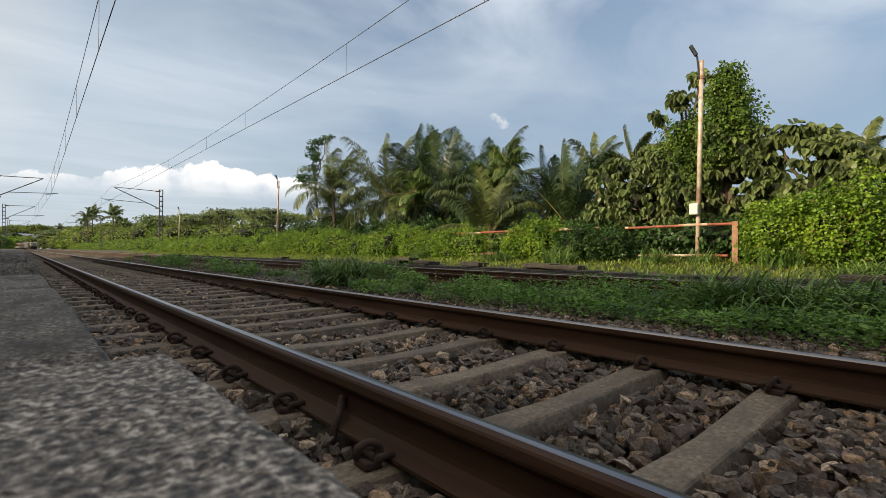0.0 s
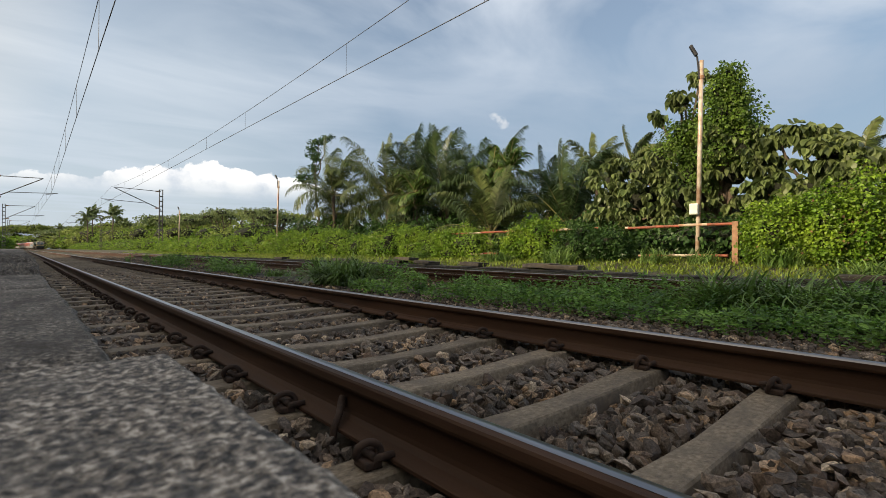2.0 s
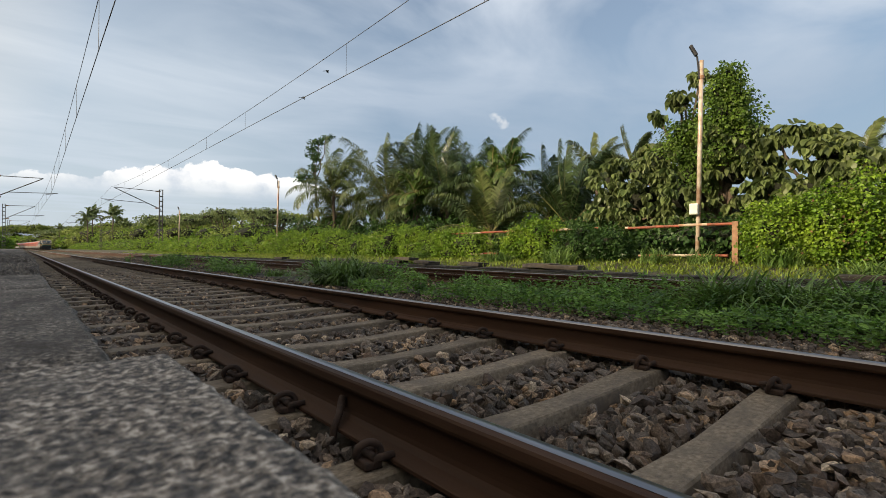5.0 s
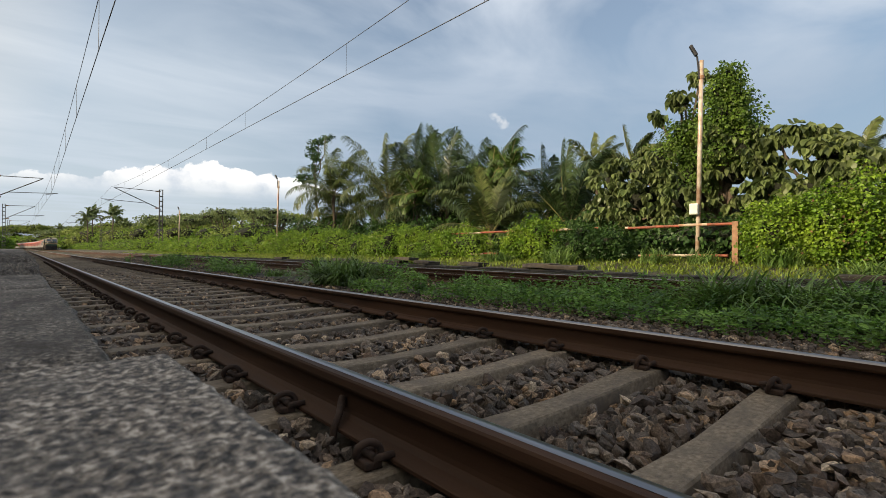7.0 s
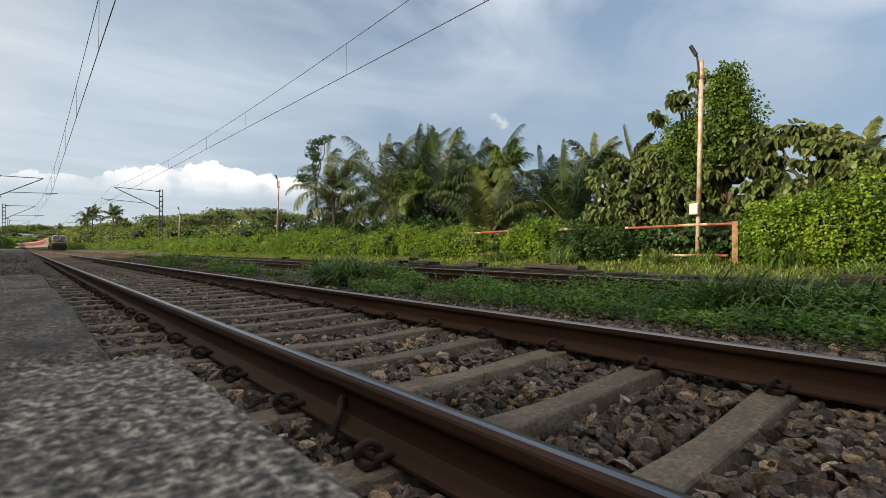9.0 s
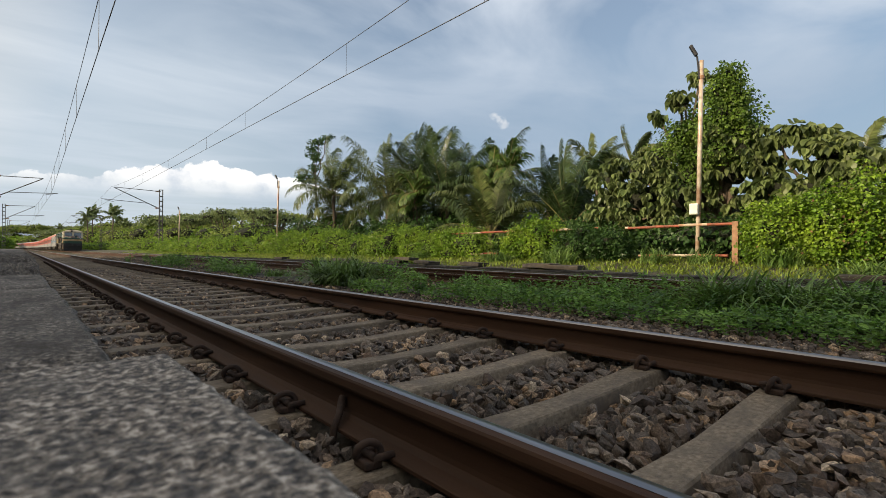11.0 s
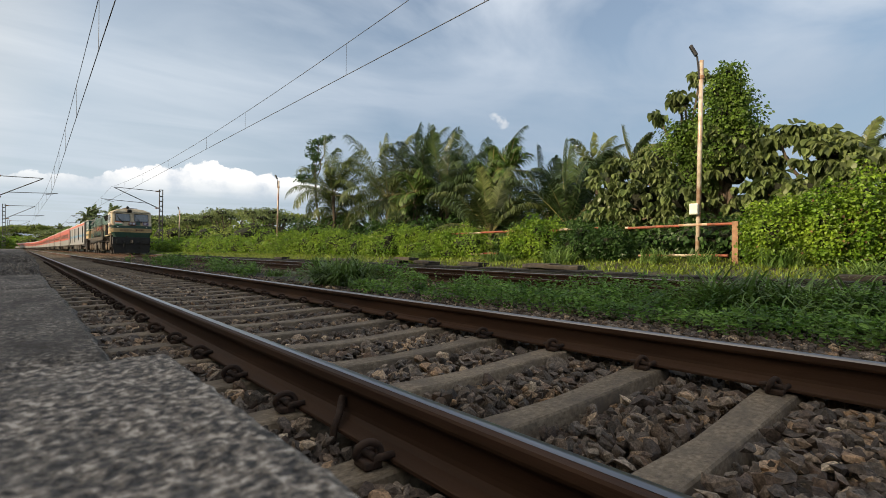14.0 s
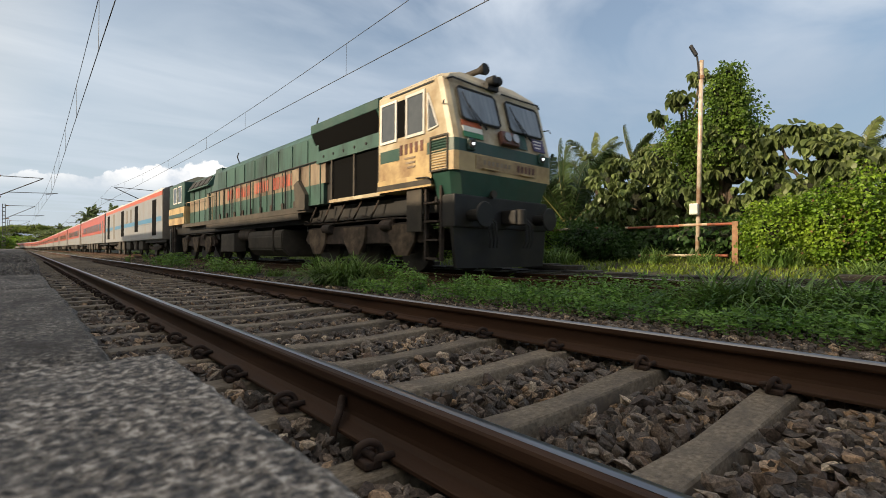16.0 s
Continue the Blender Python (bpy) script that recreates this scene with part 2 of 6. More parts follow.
def extrude(profile, y0, y1, bm=None, bevel=0.0):
    """A prism along y over a profile of (x, z)."""
    bm = bm or bmesh.new()
    a = [bm.verts.new((x, y0, z)) for x, z in profile]
    b = [bm.verts.new((x, y1, z)) for x, z in profile]
    n = len(profile)
    fs = [bm.faces.new((a[i], a[(i + 1) % n], b[(i + 1) % n], b[i])) for i in range(n)]
    fs += [bm.faces.new(a[::-1]), bm.faces.new(b)]
    bmesh.ops.recalc_face_normals(bm, faces=fs)
    if bevel:
        bmesh.ops.bevel(bm, geom=list({e for f in fs for e in f.edges}), offset=bevel, segments=2, affect="EDGES")
    return bm


def tube(points, radius, sides=8, bm=None, caps=True):
    """A round bar along points; radius may be a list."""
    bm = bm or bmesh.new()
    pts = [Vector(p) for p in points]
    rad = radius if isinstance(radius, (list, tuple)) else [radius] * len(pts)
    rings, up = [], None
    for i, p in enumerate(pts):
        d = (pts[min(i + 1, len(pts) - 1)] - pts[max(i - 1, 0)]).normalized()
        if up is None:
            up = Vector((0, 0, 1)) if abs(d.z) < 0.9 else Vector((1, 0, 0))
        s = d.cross(up).normalized()
        up = s.cross(d).normalized()
        rings.append([bm.verts.new(p + (s * math.cos(a) + up * math.sin(a)) * rad[i]) for a in (2 * math.pi * k / sides for k in range(sides))])
    for r0, r1 in zip(rings, rings[1:]):
        for k in range(sides):
            bm.faces.new((r0[k], r0[(k + 1) % sides], r1[(k + 1) % sides], r1[k]))
    if caps:
        bm.faces.new(rings[0][::-1])
        bm.faces.new(rings[-1])
    return bm


def drum(c, axis, radius, length, sides=20, bm=None, bevel=0.0):
    """A cylinder centred on c along an axis."""
    c, a = Vector(c), Vector(axis).normalized() * length / 2
    if not bevel:
        return tube([c - a, c + a], radius, sides, bm)
    e = a.normalized() * bevel
    return tube([c - a, c - a + e, c + a - e, c + a], [radius - bevel, radius, radius, radius - bevel], sides, bm)


# ---- ground ----
def ground_z(x, y):
    """Height of the land: the ballast bed, then the overgrown far platform and its bank."""
    if x < 0.2:
        return -0.42
    if x < 8.75:
        return -0.30 if x > 3.6 else -0.34
    if x < 12:
        return -0.02 + 0.30 * (x - 8.75) / 3.25
    return 0.28


def build_ground():
    xs = sorted(set([-3000, -600, -120, -40, -12, -3, 0.1, 0.3, 1.2, 2.4, 3.5, 3.7, 4.5, 5.4, 6.9, 8.3, 8.7, 8.8, 9.5, 10.5, 12, 14, 18, 30, 60, 120, 400, 3000]))
    ys = [-3000, -400, -80, -30, -10, -5, 0, 5, 10, 20, 30, 45, 60, 90, 120, 170, 230, 300, 400, 600, 1200, 3500]
    v, f = [], []
    for y in ys:
        for x in xs:
            v.append((x + (bend(y) if abs(x) < 200 else 0), y, ground_z(x, y) - (0.5 if x < -2 else 0)))
    n = len(xs)
    for j in range(len(ys) - 1):
        for i in range(n - 1):
            f.append((j * n + i, j * n + i + 1, (j + 1) * n + i + 1, (j + 1) * n + i))
    tagged(arrays("ground", v, f, M_SOIL), "bare brown soil and gravel with patches of weed", "ground", kind="structure")


build_ground()


# ---- stones ----
def stone_bases(corners, count, seed):
    """Angular chips: hulls of a few corners on a stretched ball."""
    rng = np.random.RandomState(seed)
    out = []
    for _ in range(count):
        p = rng.normal(size=(corners, 3))
        p = p / np.linalg.norm(p, axis=1)[:, None] * rng.uniform(0.85, 1.1, (corners, 1)) * rng.uniform(0.5, 1.4, 3)
        bm = bmesh.new()
        for c in p:
            bm.verts.new(c)
        got = bmesh.ops.convex_hull(bm, input=bm.verts)
        bmesh.ops.delete(bm, geom=[q for q in bm.verts if not q.link_faces], context="VERTS")
        bmesh.ops.recalc_face_normals(bm, faces=bm.faces)
        bm.verts.index_update()
        out.append((np.array([q.co[:] for q in bm.verts]), np.array([[q.index for q in f.verts] for f in bm.faces])))
        bm.free()
    return out


def random_turns(rng, n):
    q = rng.normal(size=(n, 4))
    q /= np.linalg.norm(q, axis=1)[:, None]
    w, x, y, z = q.T
    return np.stack([np.stack([1 - 2 * (y * y + z * z), 2 * (x * y - z * w), 2 * (x * z + y * w)], 1),
                     np.stack([2 * (x * y + z * w), 1 - 2 * (x * x + z * z), 2 * (y * z - x * w)], 1),
                     np.stack([2 * (x * z - y * w), 2 * (y * z + x * w), 1 - 2 * (x * x + y * y)], 1)], 1)


def scatter(bases, places, sizes, rng):
    """Corners and faces of stones of these sizes at these places."""
    turns = random_turns(rng, len(places))
    pick = rng.randint(0, len(bases), len(places))
    vs, fs, n = [], [], 0
    for b, (v, f) in enumerate(bases):
        k = np.where(pick == b)[0]
        if not len(k):
            continue
        w = np.einsum("nij,vj->nvi", turns[k], v) * sizes[k][:, None, None]
        w[:, :, 2] *= 0.8
        w += places[k][:, None, :]
        vs.append(w.reshape(-1, 3))
        fs.append((f[None] + (np.arange(len(k)) * len(v))[:, None, None]).reshape(-1, 3) + n)
        n += len(k) * len(v)
    return np.concatenate(vs), np.concatenate(fs)


def sleeper_near(y):
    """0 on a sleeper's centre line, 0.5 midway between two."""
    k = (y - SLEEPER_PHASE) / SLEEPER_STEP
    return np.abs(k - np.round(k))


def build_ballast():
    rng = np.random.RandomState(4)
    fine, coarse = stone_bases(13, 30, 1), stone_bases(9, 20, 2)
    bed = thing("ballast", "dark angular granite ballast with rusty stones", "ballast", kind="stuff")

    def places(n, x0, x1, y0, y1, z, keep=None, power=1.0):
        x, y = rng.uniform(x0, x1, n), y0 + (y1 - y0) * rng.uniform(0, 1, n) ** power
        ok = np.ones(n, bool) if keep is None else keep(x, y)
        x, y = x[ok], y[ok]
        return np.stack([x, y, z + rng.uniform(-0.02, 0.02, len(x))], 1)

    def off_rails(x, y):
        free = (np.abs(x - XL + 0.035) > 0.085) & (np.abs(x - XL - GAUGE - 0.035) > 0.085)
        inner = (x < XL - 0.9) | (x > XL + GAUGE + 1.0)
        return free & ((sleeper_near(y) > 0.19) | inner)

    # between the rails, near; several layers
    pts = [places(5200, XL, XL + GAUGE, 0.2, 5.5, z, off_rails, 1.25) for z in (-0.268, -0.232)] + [places(700, XL, XL + GAUGE, -0.1, 0.58, -0.208, off_rails)]
    pts += [places(4600, 0.1, XL, 0.3, 6.0, z, off_rails) for z in (-0.24, -0.208)] + [places(7500, XL + GAUGE + 0.05, 4.7, -0.2, 6.0, -0.22)]
    pts = np.concatenate(pts)
    size = rng.uniform(0.019, 0.040, len(pts)) * (1 + 0.4 * (rng.uniform(size=len(pts)) > 0.9))
    single = np.argsort(np.hypot(pts[:, 0] - 1.6, pts[:, 1] - 1.1) + (pts[:, 2] < -0.255) * 9)[:280]
    rest = np.setdiff1d(np.arange(len(pts)), single)
    v, f = scatter(fine, pts[rest], size[rest], rng)
    tagged(arrays("ballast_stones", v, f, M_STONE, bed), kind="stuff")
    # farther stones
    far = np.concatenate([places(7500, XL, XL + GAUGE, 5.5, 20, -0.228, off_rails, 1.3), places(2200, 0.15, XL, 6, 20, -0.215, off_rails),
                          places(4500, XL + GAUGE + 0.05, 4.3, 6.0, 26, -0.21, None, 1.3), places(5000, XL + GAUGE, 5.7, 18, 60, -0.22, None, 1.2),
                          places(3500, 5.4, 8.5, -2, 40, -0.2, None, 1.2), places(9000, 0.15, 4.5, -9, 0.2, -0.225, off_rails)])
    v, f = scatter(coarse, far, rng.uniform(0.022, 0.042, len(far)), rng)
    tagged(arrays("ballast_stones", v, f, M_STONE, bed), kind="stuff")
    meshes = []
    for i, (bv, bf) in enumerate(fine):
        me = arrays("stone", bv, bf, M_STONE_ONE, bed)
        meshes.append(me.data)
        bpy.data.objects.remove(me)
    for k in single:
        ob = new("stone", meshes[rng.randint(len(meshes))])
        ob.parent = bed
        s = float(size[k])
        ob.matrix_basis = Matrix.Translation(pts[k].tolist()) @ Euler(rng.uniform(0, 6.28, 3).tolist()).to_matrix().to_4x4() @ Matrix.Diagonal((s, s, s * 0.85, 1))


build_ballast()


# ---- the two lines of track ----
RAIL_HALF = [(0.0, 0.0), (0.030, -0.001), (0.0345, -0.008), (0.036, -0.030), (0.033, -0.040), (0.0105, -0.051), (0.008, -0.062),
             (0.008, -0.118), (0.011, -0.132), (0.030, -0.146), (0.072, -0.158), (0.075, -0.161), (0.075, -0.172), (0.0, -0.172)]


def rail_mesh(y0, y1, bends=False):
    """A flat-bottomed rail; its worn top is another part."""
    prof = [(x, z) for x, z in RAIL_HALF] + [(-x, z) for x, z in RAIL_HALF[-2:0:-1]]
    ys = [y0, y1] if not bends else [y0] + [y for y in range(int(BEND_AT), int(y1), 12)] + [y1]
    v = [(x + (bend(y) if bends else 0), y, z) for y in ys for x, z in prof]
    n = len(prof)
    f = [(j * n + i, j * n + (i + 1) % n, (j + 1) * n + (i + 1) % n, (j + 1) * n + i) for j in range(len(ys) - 1) for i in range(n)]
    return v, f, ys


def sleeper_mesh():
    """A prestressed concrete sleeper, waisted and dipped in the middle."""
    bm = bmesh.new()
    rows = []
    for u in (-1.375, -1.36, -1.15, -0.95, -0.72, -0.5, -0.25, 0, 0.25, 0.5, 0.72, 0.95, 1.15, 1.36, 1.375):
        a = abs(u)
        top = -0.182 - 0.009 * (1 + math.cos(math.pi * min(1, a / 0.75))) - (0.012 if a > 1.37 else 0)
        hw = 0.064 + 0.012 * min(1, a / 0.7)
        rows.append([bm.verts.new((u, s * w, z)) for s, w, z in ((-1, hw + 0.05, -0.40), (-1, hw, top - 0.008), (-1, hw - 0.007, top), (1, hw - 0.007, top), (1, hw, top - 0.008), (1, hw + 0.05, -0.40))])
    for a, b in zip(rows, rows[1:]):
        for k in range(5):
            bm.faces.new((a[k], a[k + 1], b[k + 1], b[k]))
    bm.faces.new(rows[0][::-1])
    bm.faces.new(rows[-1])
    bmesh.ops.recalc_face_normals(bm, faces=bm.faces)
    return bm


def clip_mesh():
    """A sprung e-shaped rail clip: a loop beside the rail's foot, a leg through it, and its cast shoulder."""
    pts = []
    for k in range(19):
        a = radians(-60 + 330 * k / 18)
        pts.append((0.040 + 0.033 * math.cos(a), -0.026 + 0.052 * k / 18, 0.026 + 0.028 * math.sin(a)))
    pts = [(-0.03, -0.052, 0.012), (0.02, -0.045, 0.008)] + pts + [(0.036, 0.030, 0.016), (-0.02, 0.040, 0.020)]
    bm = tube(pts, 0.0115, 8)
    tube([(0.042, -0.062, 0.022), (0.042, -0.02, 0.024), (0.040, 0.03, 0.020)], [0.010, 0.012, 0.012], 8, bm)
    box(bm, 0.012, 0.070, -0.034, 0.034, -0.014, 0.010, bevel=0.006)
    return bm


def build_track():
    near = thing("railway_track", "broad-gauge track with polished rusty rails on concrete sleepers", "track", "railway lines")
    far = thing("railway_track", "broad-gauge track half hidden by weeds before a platform", "track", "railway lines")
    for line, cx in ((near, C1), (far, C2)):
        for s in (-1, 1):
            x = cx + s * (GAUGE / 2 + 0.036)
            v, f, ys = rail_mesh(-25.0, 640.0, True)
            ob = arrays("rail", v, f, M_RAIL, line, "dark brown rusty steel rail")
            ob.location = (x, 0, 0)
            n = 5
            prof = [(-s * px, pz) for px, pz in ((-0.006, 0.0010), (0.0, 0.0022), (0.010, 0.0028), (0.030, 0.0016), (0.0348, -0.008))]
            v = [(px + bend(y), y, pz) for y in ys for px, pz in prof]
            f = [(j * n + i, j * n + i + 1, (j + 1) * n + i + 1, (j + 1) * n + i) for j in range(len(ys) - 1) for i in range(n - 1)]
            top = arrays("rail_head", v, f, M_TREAD, ob, "worn shiny running surface", smooth=True)
    base = part("sleeper", sleeper_mesh(), M_SLEEPER, near)
    clip = part("rail_clip", clip_mesh(), M_CLIP, base, "rusty sprung steel clip", smooth=True)
    spots = [(-GAUGE / 2 - 0.115, 180), (-GAUGE / 2 + 0.045, 0), (GAUGE / 2 - 0.045, 180), (GAUGE / 2 + 0.115, 0)]
    clip.matrix_basis = pose(spots[0][0], 0, -0.17, 0, 0, spots[0][1])
    base.location = (C1, SLEEPER_PHASE - 4 * SLEEPER_STEP, 0)
    rng = random.Random(3)
    for k in range(-24, 190):
        y = SLEEPER_PHASE + k * SLEEPER_STEP
        ob = base if k == -24 else new("sleeper", base.data)
        ob.parent = near
        ob.matrix_basis = pose(C1 + rng.uniform(-0.01, 0.01), y, rng.uniform(-0.004, 0.002), 0, 0, rng.uniform(-0.5, 0.5))
        if -5 < k < 46 or k == -24:
            for i, (dx, turn) in enumerate(spots):
                if k == -24 and i == 0:
                    continue
                c = new("rail_clip", clip.data)
                c.parent = ob
                c["label"] = "rusty sprung steel clip"
                c.matrix_basis = pose(dx, rng.uniform(-0.006, 0.006), -0.168, 0, rng.uniform(-4, 4), turn + rng.uniform(-5, 5))
    for k in range(-20, 150):
        ob = new("sleeper", base.data)
        ob.parent = far
        ob.matrix_basis = pose(C2, k * 0.62, 0, 0, 0, rng.uniform(-0.5, 0.5))


build_track()


def build_anchor():
    """A bent bar gripping the near rail's foot between two sleepers."""
    x = XL - 0.036
    bar = tube([(x - 0.015, 1.495, -0.075), (x - 0.022, 1.492, -0.095), (x - 0.035, 1.478, -0.112), (x - 0.055, 1.452, -0.122), (x - 0.074, 1.436, -0.135), (x - 0.086, 1.432, -0.158), (x - 0.088, 1.440, -0.22), (x - 0.06, 1.45, -0.25)], [0.013, 0.016, 0.014, 0.013, 0.013, 0.013, 0.013, 0.012], 8)
    tagged(part("rail_anchor", bar, M_CLIP, smooth=True), "bent rusty steel bar gripping the rail foot", "rail anchor")


build_anchor()


# ---- the near platform and an unseen block added to shade it ----
def slab_mesh(x0, x1, y0, y1, z, seed, nx=40, ny=40, rough=0.005, chip=0.005):
    """A worn coping stone with an uneven top and chipped front edge."""
    v, f = [], []
    xs = [x0 + (x1 - x0) * (i / nx) ** 0.6 for i in range(nx + 1)]
    ys = [y0 + (y1 - y0) * j / ny for j in range(ny + 1)]
    off = Vector((seed * 7.3, seed * 3.1, 0))
    for j, y in enumerate(ys):
        for i, x in enumerate(xs):
            p = Vector((x, y, 0))
            h = noise.fractal(p * 11 + off, 0.9, 2.1, 3) * rough * 0.22 + noise.fractal(p * 75 + off, 0.8, 2.1, 3) * rough * 0.34
            if rough > 0.02:
                h += noise.fractal(Vector((x * 7, y * 3.5, 0)) + off, 0.9, 2.1, 4) * rough * 0.22
            if ny > 100:
                h += noise.fractal(p * 150 + off, 0.7, 2.1, 2) * rough * 0.42
            e = min(y - y0, y1 - y)
            h -= (0.016 if seed < 2 else 0.03) * max(0, 1 - e / (0.022 if seed < 2 else 0.05)) ** 2
            d = x1 - x
            h -= 0.006 * max(0, 1 - d / 0.008) ** 2
            xx = x - (chip * (0.5 + noise.fractal(Vector((0, y * 16, seed)), 0.8, 2, 3)) if i == nx else 0) - (chip * 0.5 * (0.5 + noise.fractal(Vector((0, y * 16, seed)), 0.8, 2, 3)) if i == nx - 1 else 0)
            v.append((xx, y, z + h))
    n = nx + 1
    for j in range(ny):
        for i in range(nx):
            f.append((j * n + i, j * n + i + 1, (j + 1) * n + i + 1, (j + 1) * n + i))
    # the faces down to the ground at the front and both ends
    rim = [j * n + nx for j in range(ny + 1)]
    for loop in (rim, list(range(0, n)), [ny * n + i for i in range(n)][::-1]):
        k = len(v)
        v += [(v[q][0] - (0.01 if loop is rim else 0), v[q][1], -0.15) for q in loop]
        for a in range(len(loop) - 1):
            f.append((loop[a], k + a, k + a + 1, loop[a + 1]))
    return v, f


def build_platform():
    tagged(part("platform", boxed(-13.0, -0.32, -40, 112, -1.0, 0.362), M_GRANITE_OLD), "low grey stone platform beside the track", "platform", kind="structure")
    home = thing("platform_edge", "rough grey granite coping stones edging the low platform", "platform", kind="structure")
    rng = random.Random(8)
    y, k = -1.42, 0
    while y < 110:
        near = y < 1.2
        length = (0.75, 0.98, 0.735, 0.60, 0.74)[k] if k < 5 else rng.uniform(0.6, 1.0)
        y1 = y + length
        x1 = 0.066 if k < 2 else 0.052 + rng.uniform(-0.012, 0.012) if k < 5 else 0.066 + rng.uniform(-0.02, 0.015)
        z = 0.384 if k < 2 else 0.3775 + rng.uniform(-0.010, 0.001)
        if k == 1:
            y1 = 0.325
        v, f = slab_mesh(-0.40, x1, y + 0.003, y1 - 0.003, z, k, 150 if k == 1 else 64 if near else 64 if y < 5 else 20 if y < 12 else 12, 230 if k == 1 else 90 if near else 80 if y < 5 else 24 if y < 12 else 12, 0.0026 if near else 0.045 if y < 9 else 0.022)
        arrays("coping_stone", v, f, M_GRANITE if k < 2 else M_GRANITE_OLD, home, smooth=k < 2)
        y, k = y1, k + 1
    for j in range(1, 14):
        v, f = slab_mesh(-0.40, 0.06, -1.42 - 0.8 * j + 0.003, -1.42 - 0.8 * (j - 1) - 0.003, 0.382, 50 + j, 10, 12, 0.01)
        arrays("coping_stone", v, f, M_GRANITE, home)
    # out of view: added only to keep the low sun off platform and tracks
    blocker = thing("station_building", "unseen long cream block added to shade the platform and tracks", "building")
    part("wall", boxed(-12.0, -6.2, -34, 45, 0.3, 5.95), M_PLASTER, blocker)
    part("roof", boxed(-12.2, -6.0, -34.2, 45.2, 5.95, 6.1), M_PLASTER, blocker, "flat top of the added block")


build_platform()

# ---- the far platform's edge: old flat stones, some stacked ----
# weathered stone, darkened further so its colour carries the shade on this edge
M_SLAB = material("weathered_shade_stone", [(0.014, 0.013, 0.013), (0.034, 0.031, 0.029), (0.075, 0.068, 0.06)], scale=9, rough=0.95, bump=0.7, bump_scale=50, stain=(0.06, 0.05, 0.038), stain_scale=2.5, vary=0.35)


def rough_block(lx, ly, lz, seed):
    bm = bmesh.new()
    box(bm, -lx / 2, lx / 2, -ly / 2, ly / 2, -lz / 2, lz / 2, bevel=0.018)
    bmesh.ops.subdivide_edges(bm, edges=[e for e in bm.edges if e.calc_length() > 0.2], cuts=3, use_grid_fill=True)
    for p in bm.verts:
        p.co += noise.noise_vector(p.co * 6 + Vector((seed, 0, 0))) * 0.018
    return bm


def build_far_edge():
    rng = random.Random(5)
    home = thing("platform_edge", "overgrown platform edge of weathered stone slabs, darkened as if shaded", "platform", kind="structure")
    kinds = []
    for i in range(6):
        ob = part("coping_stone", rough_block(0.42, 0.82, 0.16, i * 3.7), M_SLAB, home)
        ob.location = (9.05, -7 + i * 0.84, -0.03)
        kinds.append(ob.data)
    y = -7 + 6 * 0.84
    while y < 70:
        ob = new("coping_stone", rng.choice(kinds))
        ob.parent = home
        ob.matrix_basis = pose(9.05 + rng.uniform(-0.04, 0.04), y, -0.045 + rng.uniform(-0.025, 0.02), rng.uniform(-1.5, 1.5), rng.uniform(-2, 2), rng.uniform(-2, 2))
        y += 0.84 + (rng.random() < 0.12) * rng.uniform(0.1, 0.5)
    part("riser", boxed(8.92, 9.2, -40, 120, -0.5, -0.10), M_SLAB, home, "dark stone face under the coping")
    loose = [(10.9, 9.1, 0.11), (9.2, 9.4, 0.10), (12.6, 9.2, 0.09), (12.0, 9.15, 0.20), (6.9, 9.35, 0.12), (6.2, 9.3, 0.10), (0.9, 9.2, 0.09), (0.1, 9.25, 0.12), (15.6, 9.2, 0.09), (16.4, 9.3, 0.09), (22, 9.3, 0.08)]
    for yy, xx, zz in loose:
        ob = tagged(new("stone_slab", kinds[int(yy * 7) % 6]), "loose dark stone slab lying on the platform edge", "stone", "loose slabs")
        ob.matrix_basis = pose(xx, yy, zz, rng.uniform(-2, 2), rng.uniform(-3, 3), rng.uniform(-8, 8)) @ Matrix.Diagonal((0.9, 1.05, 0.62, 1))


build_far_edge()

# ---- railing, lamp posts, overhead line ----
M_RED = material("faded_red_paint", [(0.20, 0.055, 0.028), (0.34, 0.09, 0.045)], scale=10, rough=0.6, bump=0.3, stain=(0.13, 0.055, 0.03), stain_scale=6, vary=0.1)
M_WHITE = material("chalky_white_paint", [(0.42, 0.33, 0.24), (0.58, 0.49, 0.38)], scale=10, rough=0.6, bump=0.3, stain=(0.30, 0.14, 0.07), stain_scale=5, vary=0.1)
M_POST = material("peeling_rusty_post", [(0.40, 0.30, 0.20), (0.56, 0.48, 0.38), (0.68, 0.61, 0.52)], scale=7, rough=0.38, metal=0.1, bump=0.2, stain=(0.28, 0.11, 0.045), stain_scale=1.6, vary=0.05)
M_LAMP = material("dark_lamp_housing", [(0.012, 0.012, 0.014), (0.03, 0.03, 0.033)], rough=0.4, bump=0)
M_BOX = material("white_box_paint", [(0.70, 0.68, 0.62), (0.80, 0.78, 0.72)], rough=0.5, bump=0.1, vary=0)
M_STEEL = material("galvanised_mast", [(0.09, 0.09, 0.085), (0.16, 0.15, 0.14)], rough=0.6, metal=0.4, bump=0.2, stain=(0.10, 0.07, 0.05), vary=0.1)
M_WIRE = material("dark_wire", [(0.02, 0.02, 0.02), (0.03, 0.03, 0.03)], rough=0.6, bump=0, vary=0)
M_BRICKPOST = material("rusty_post", [(0.20, 0.10, 0.05), (0.34, 0.20, 0.11)], scale=9, rough=0.7, bump=0.3)
RX = 11.5


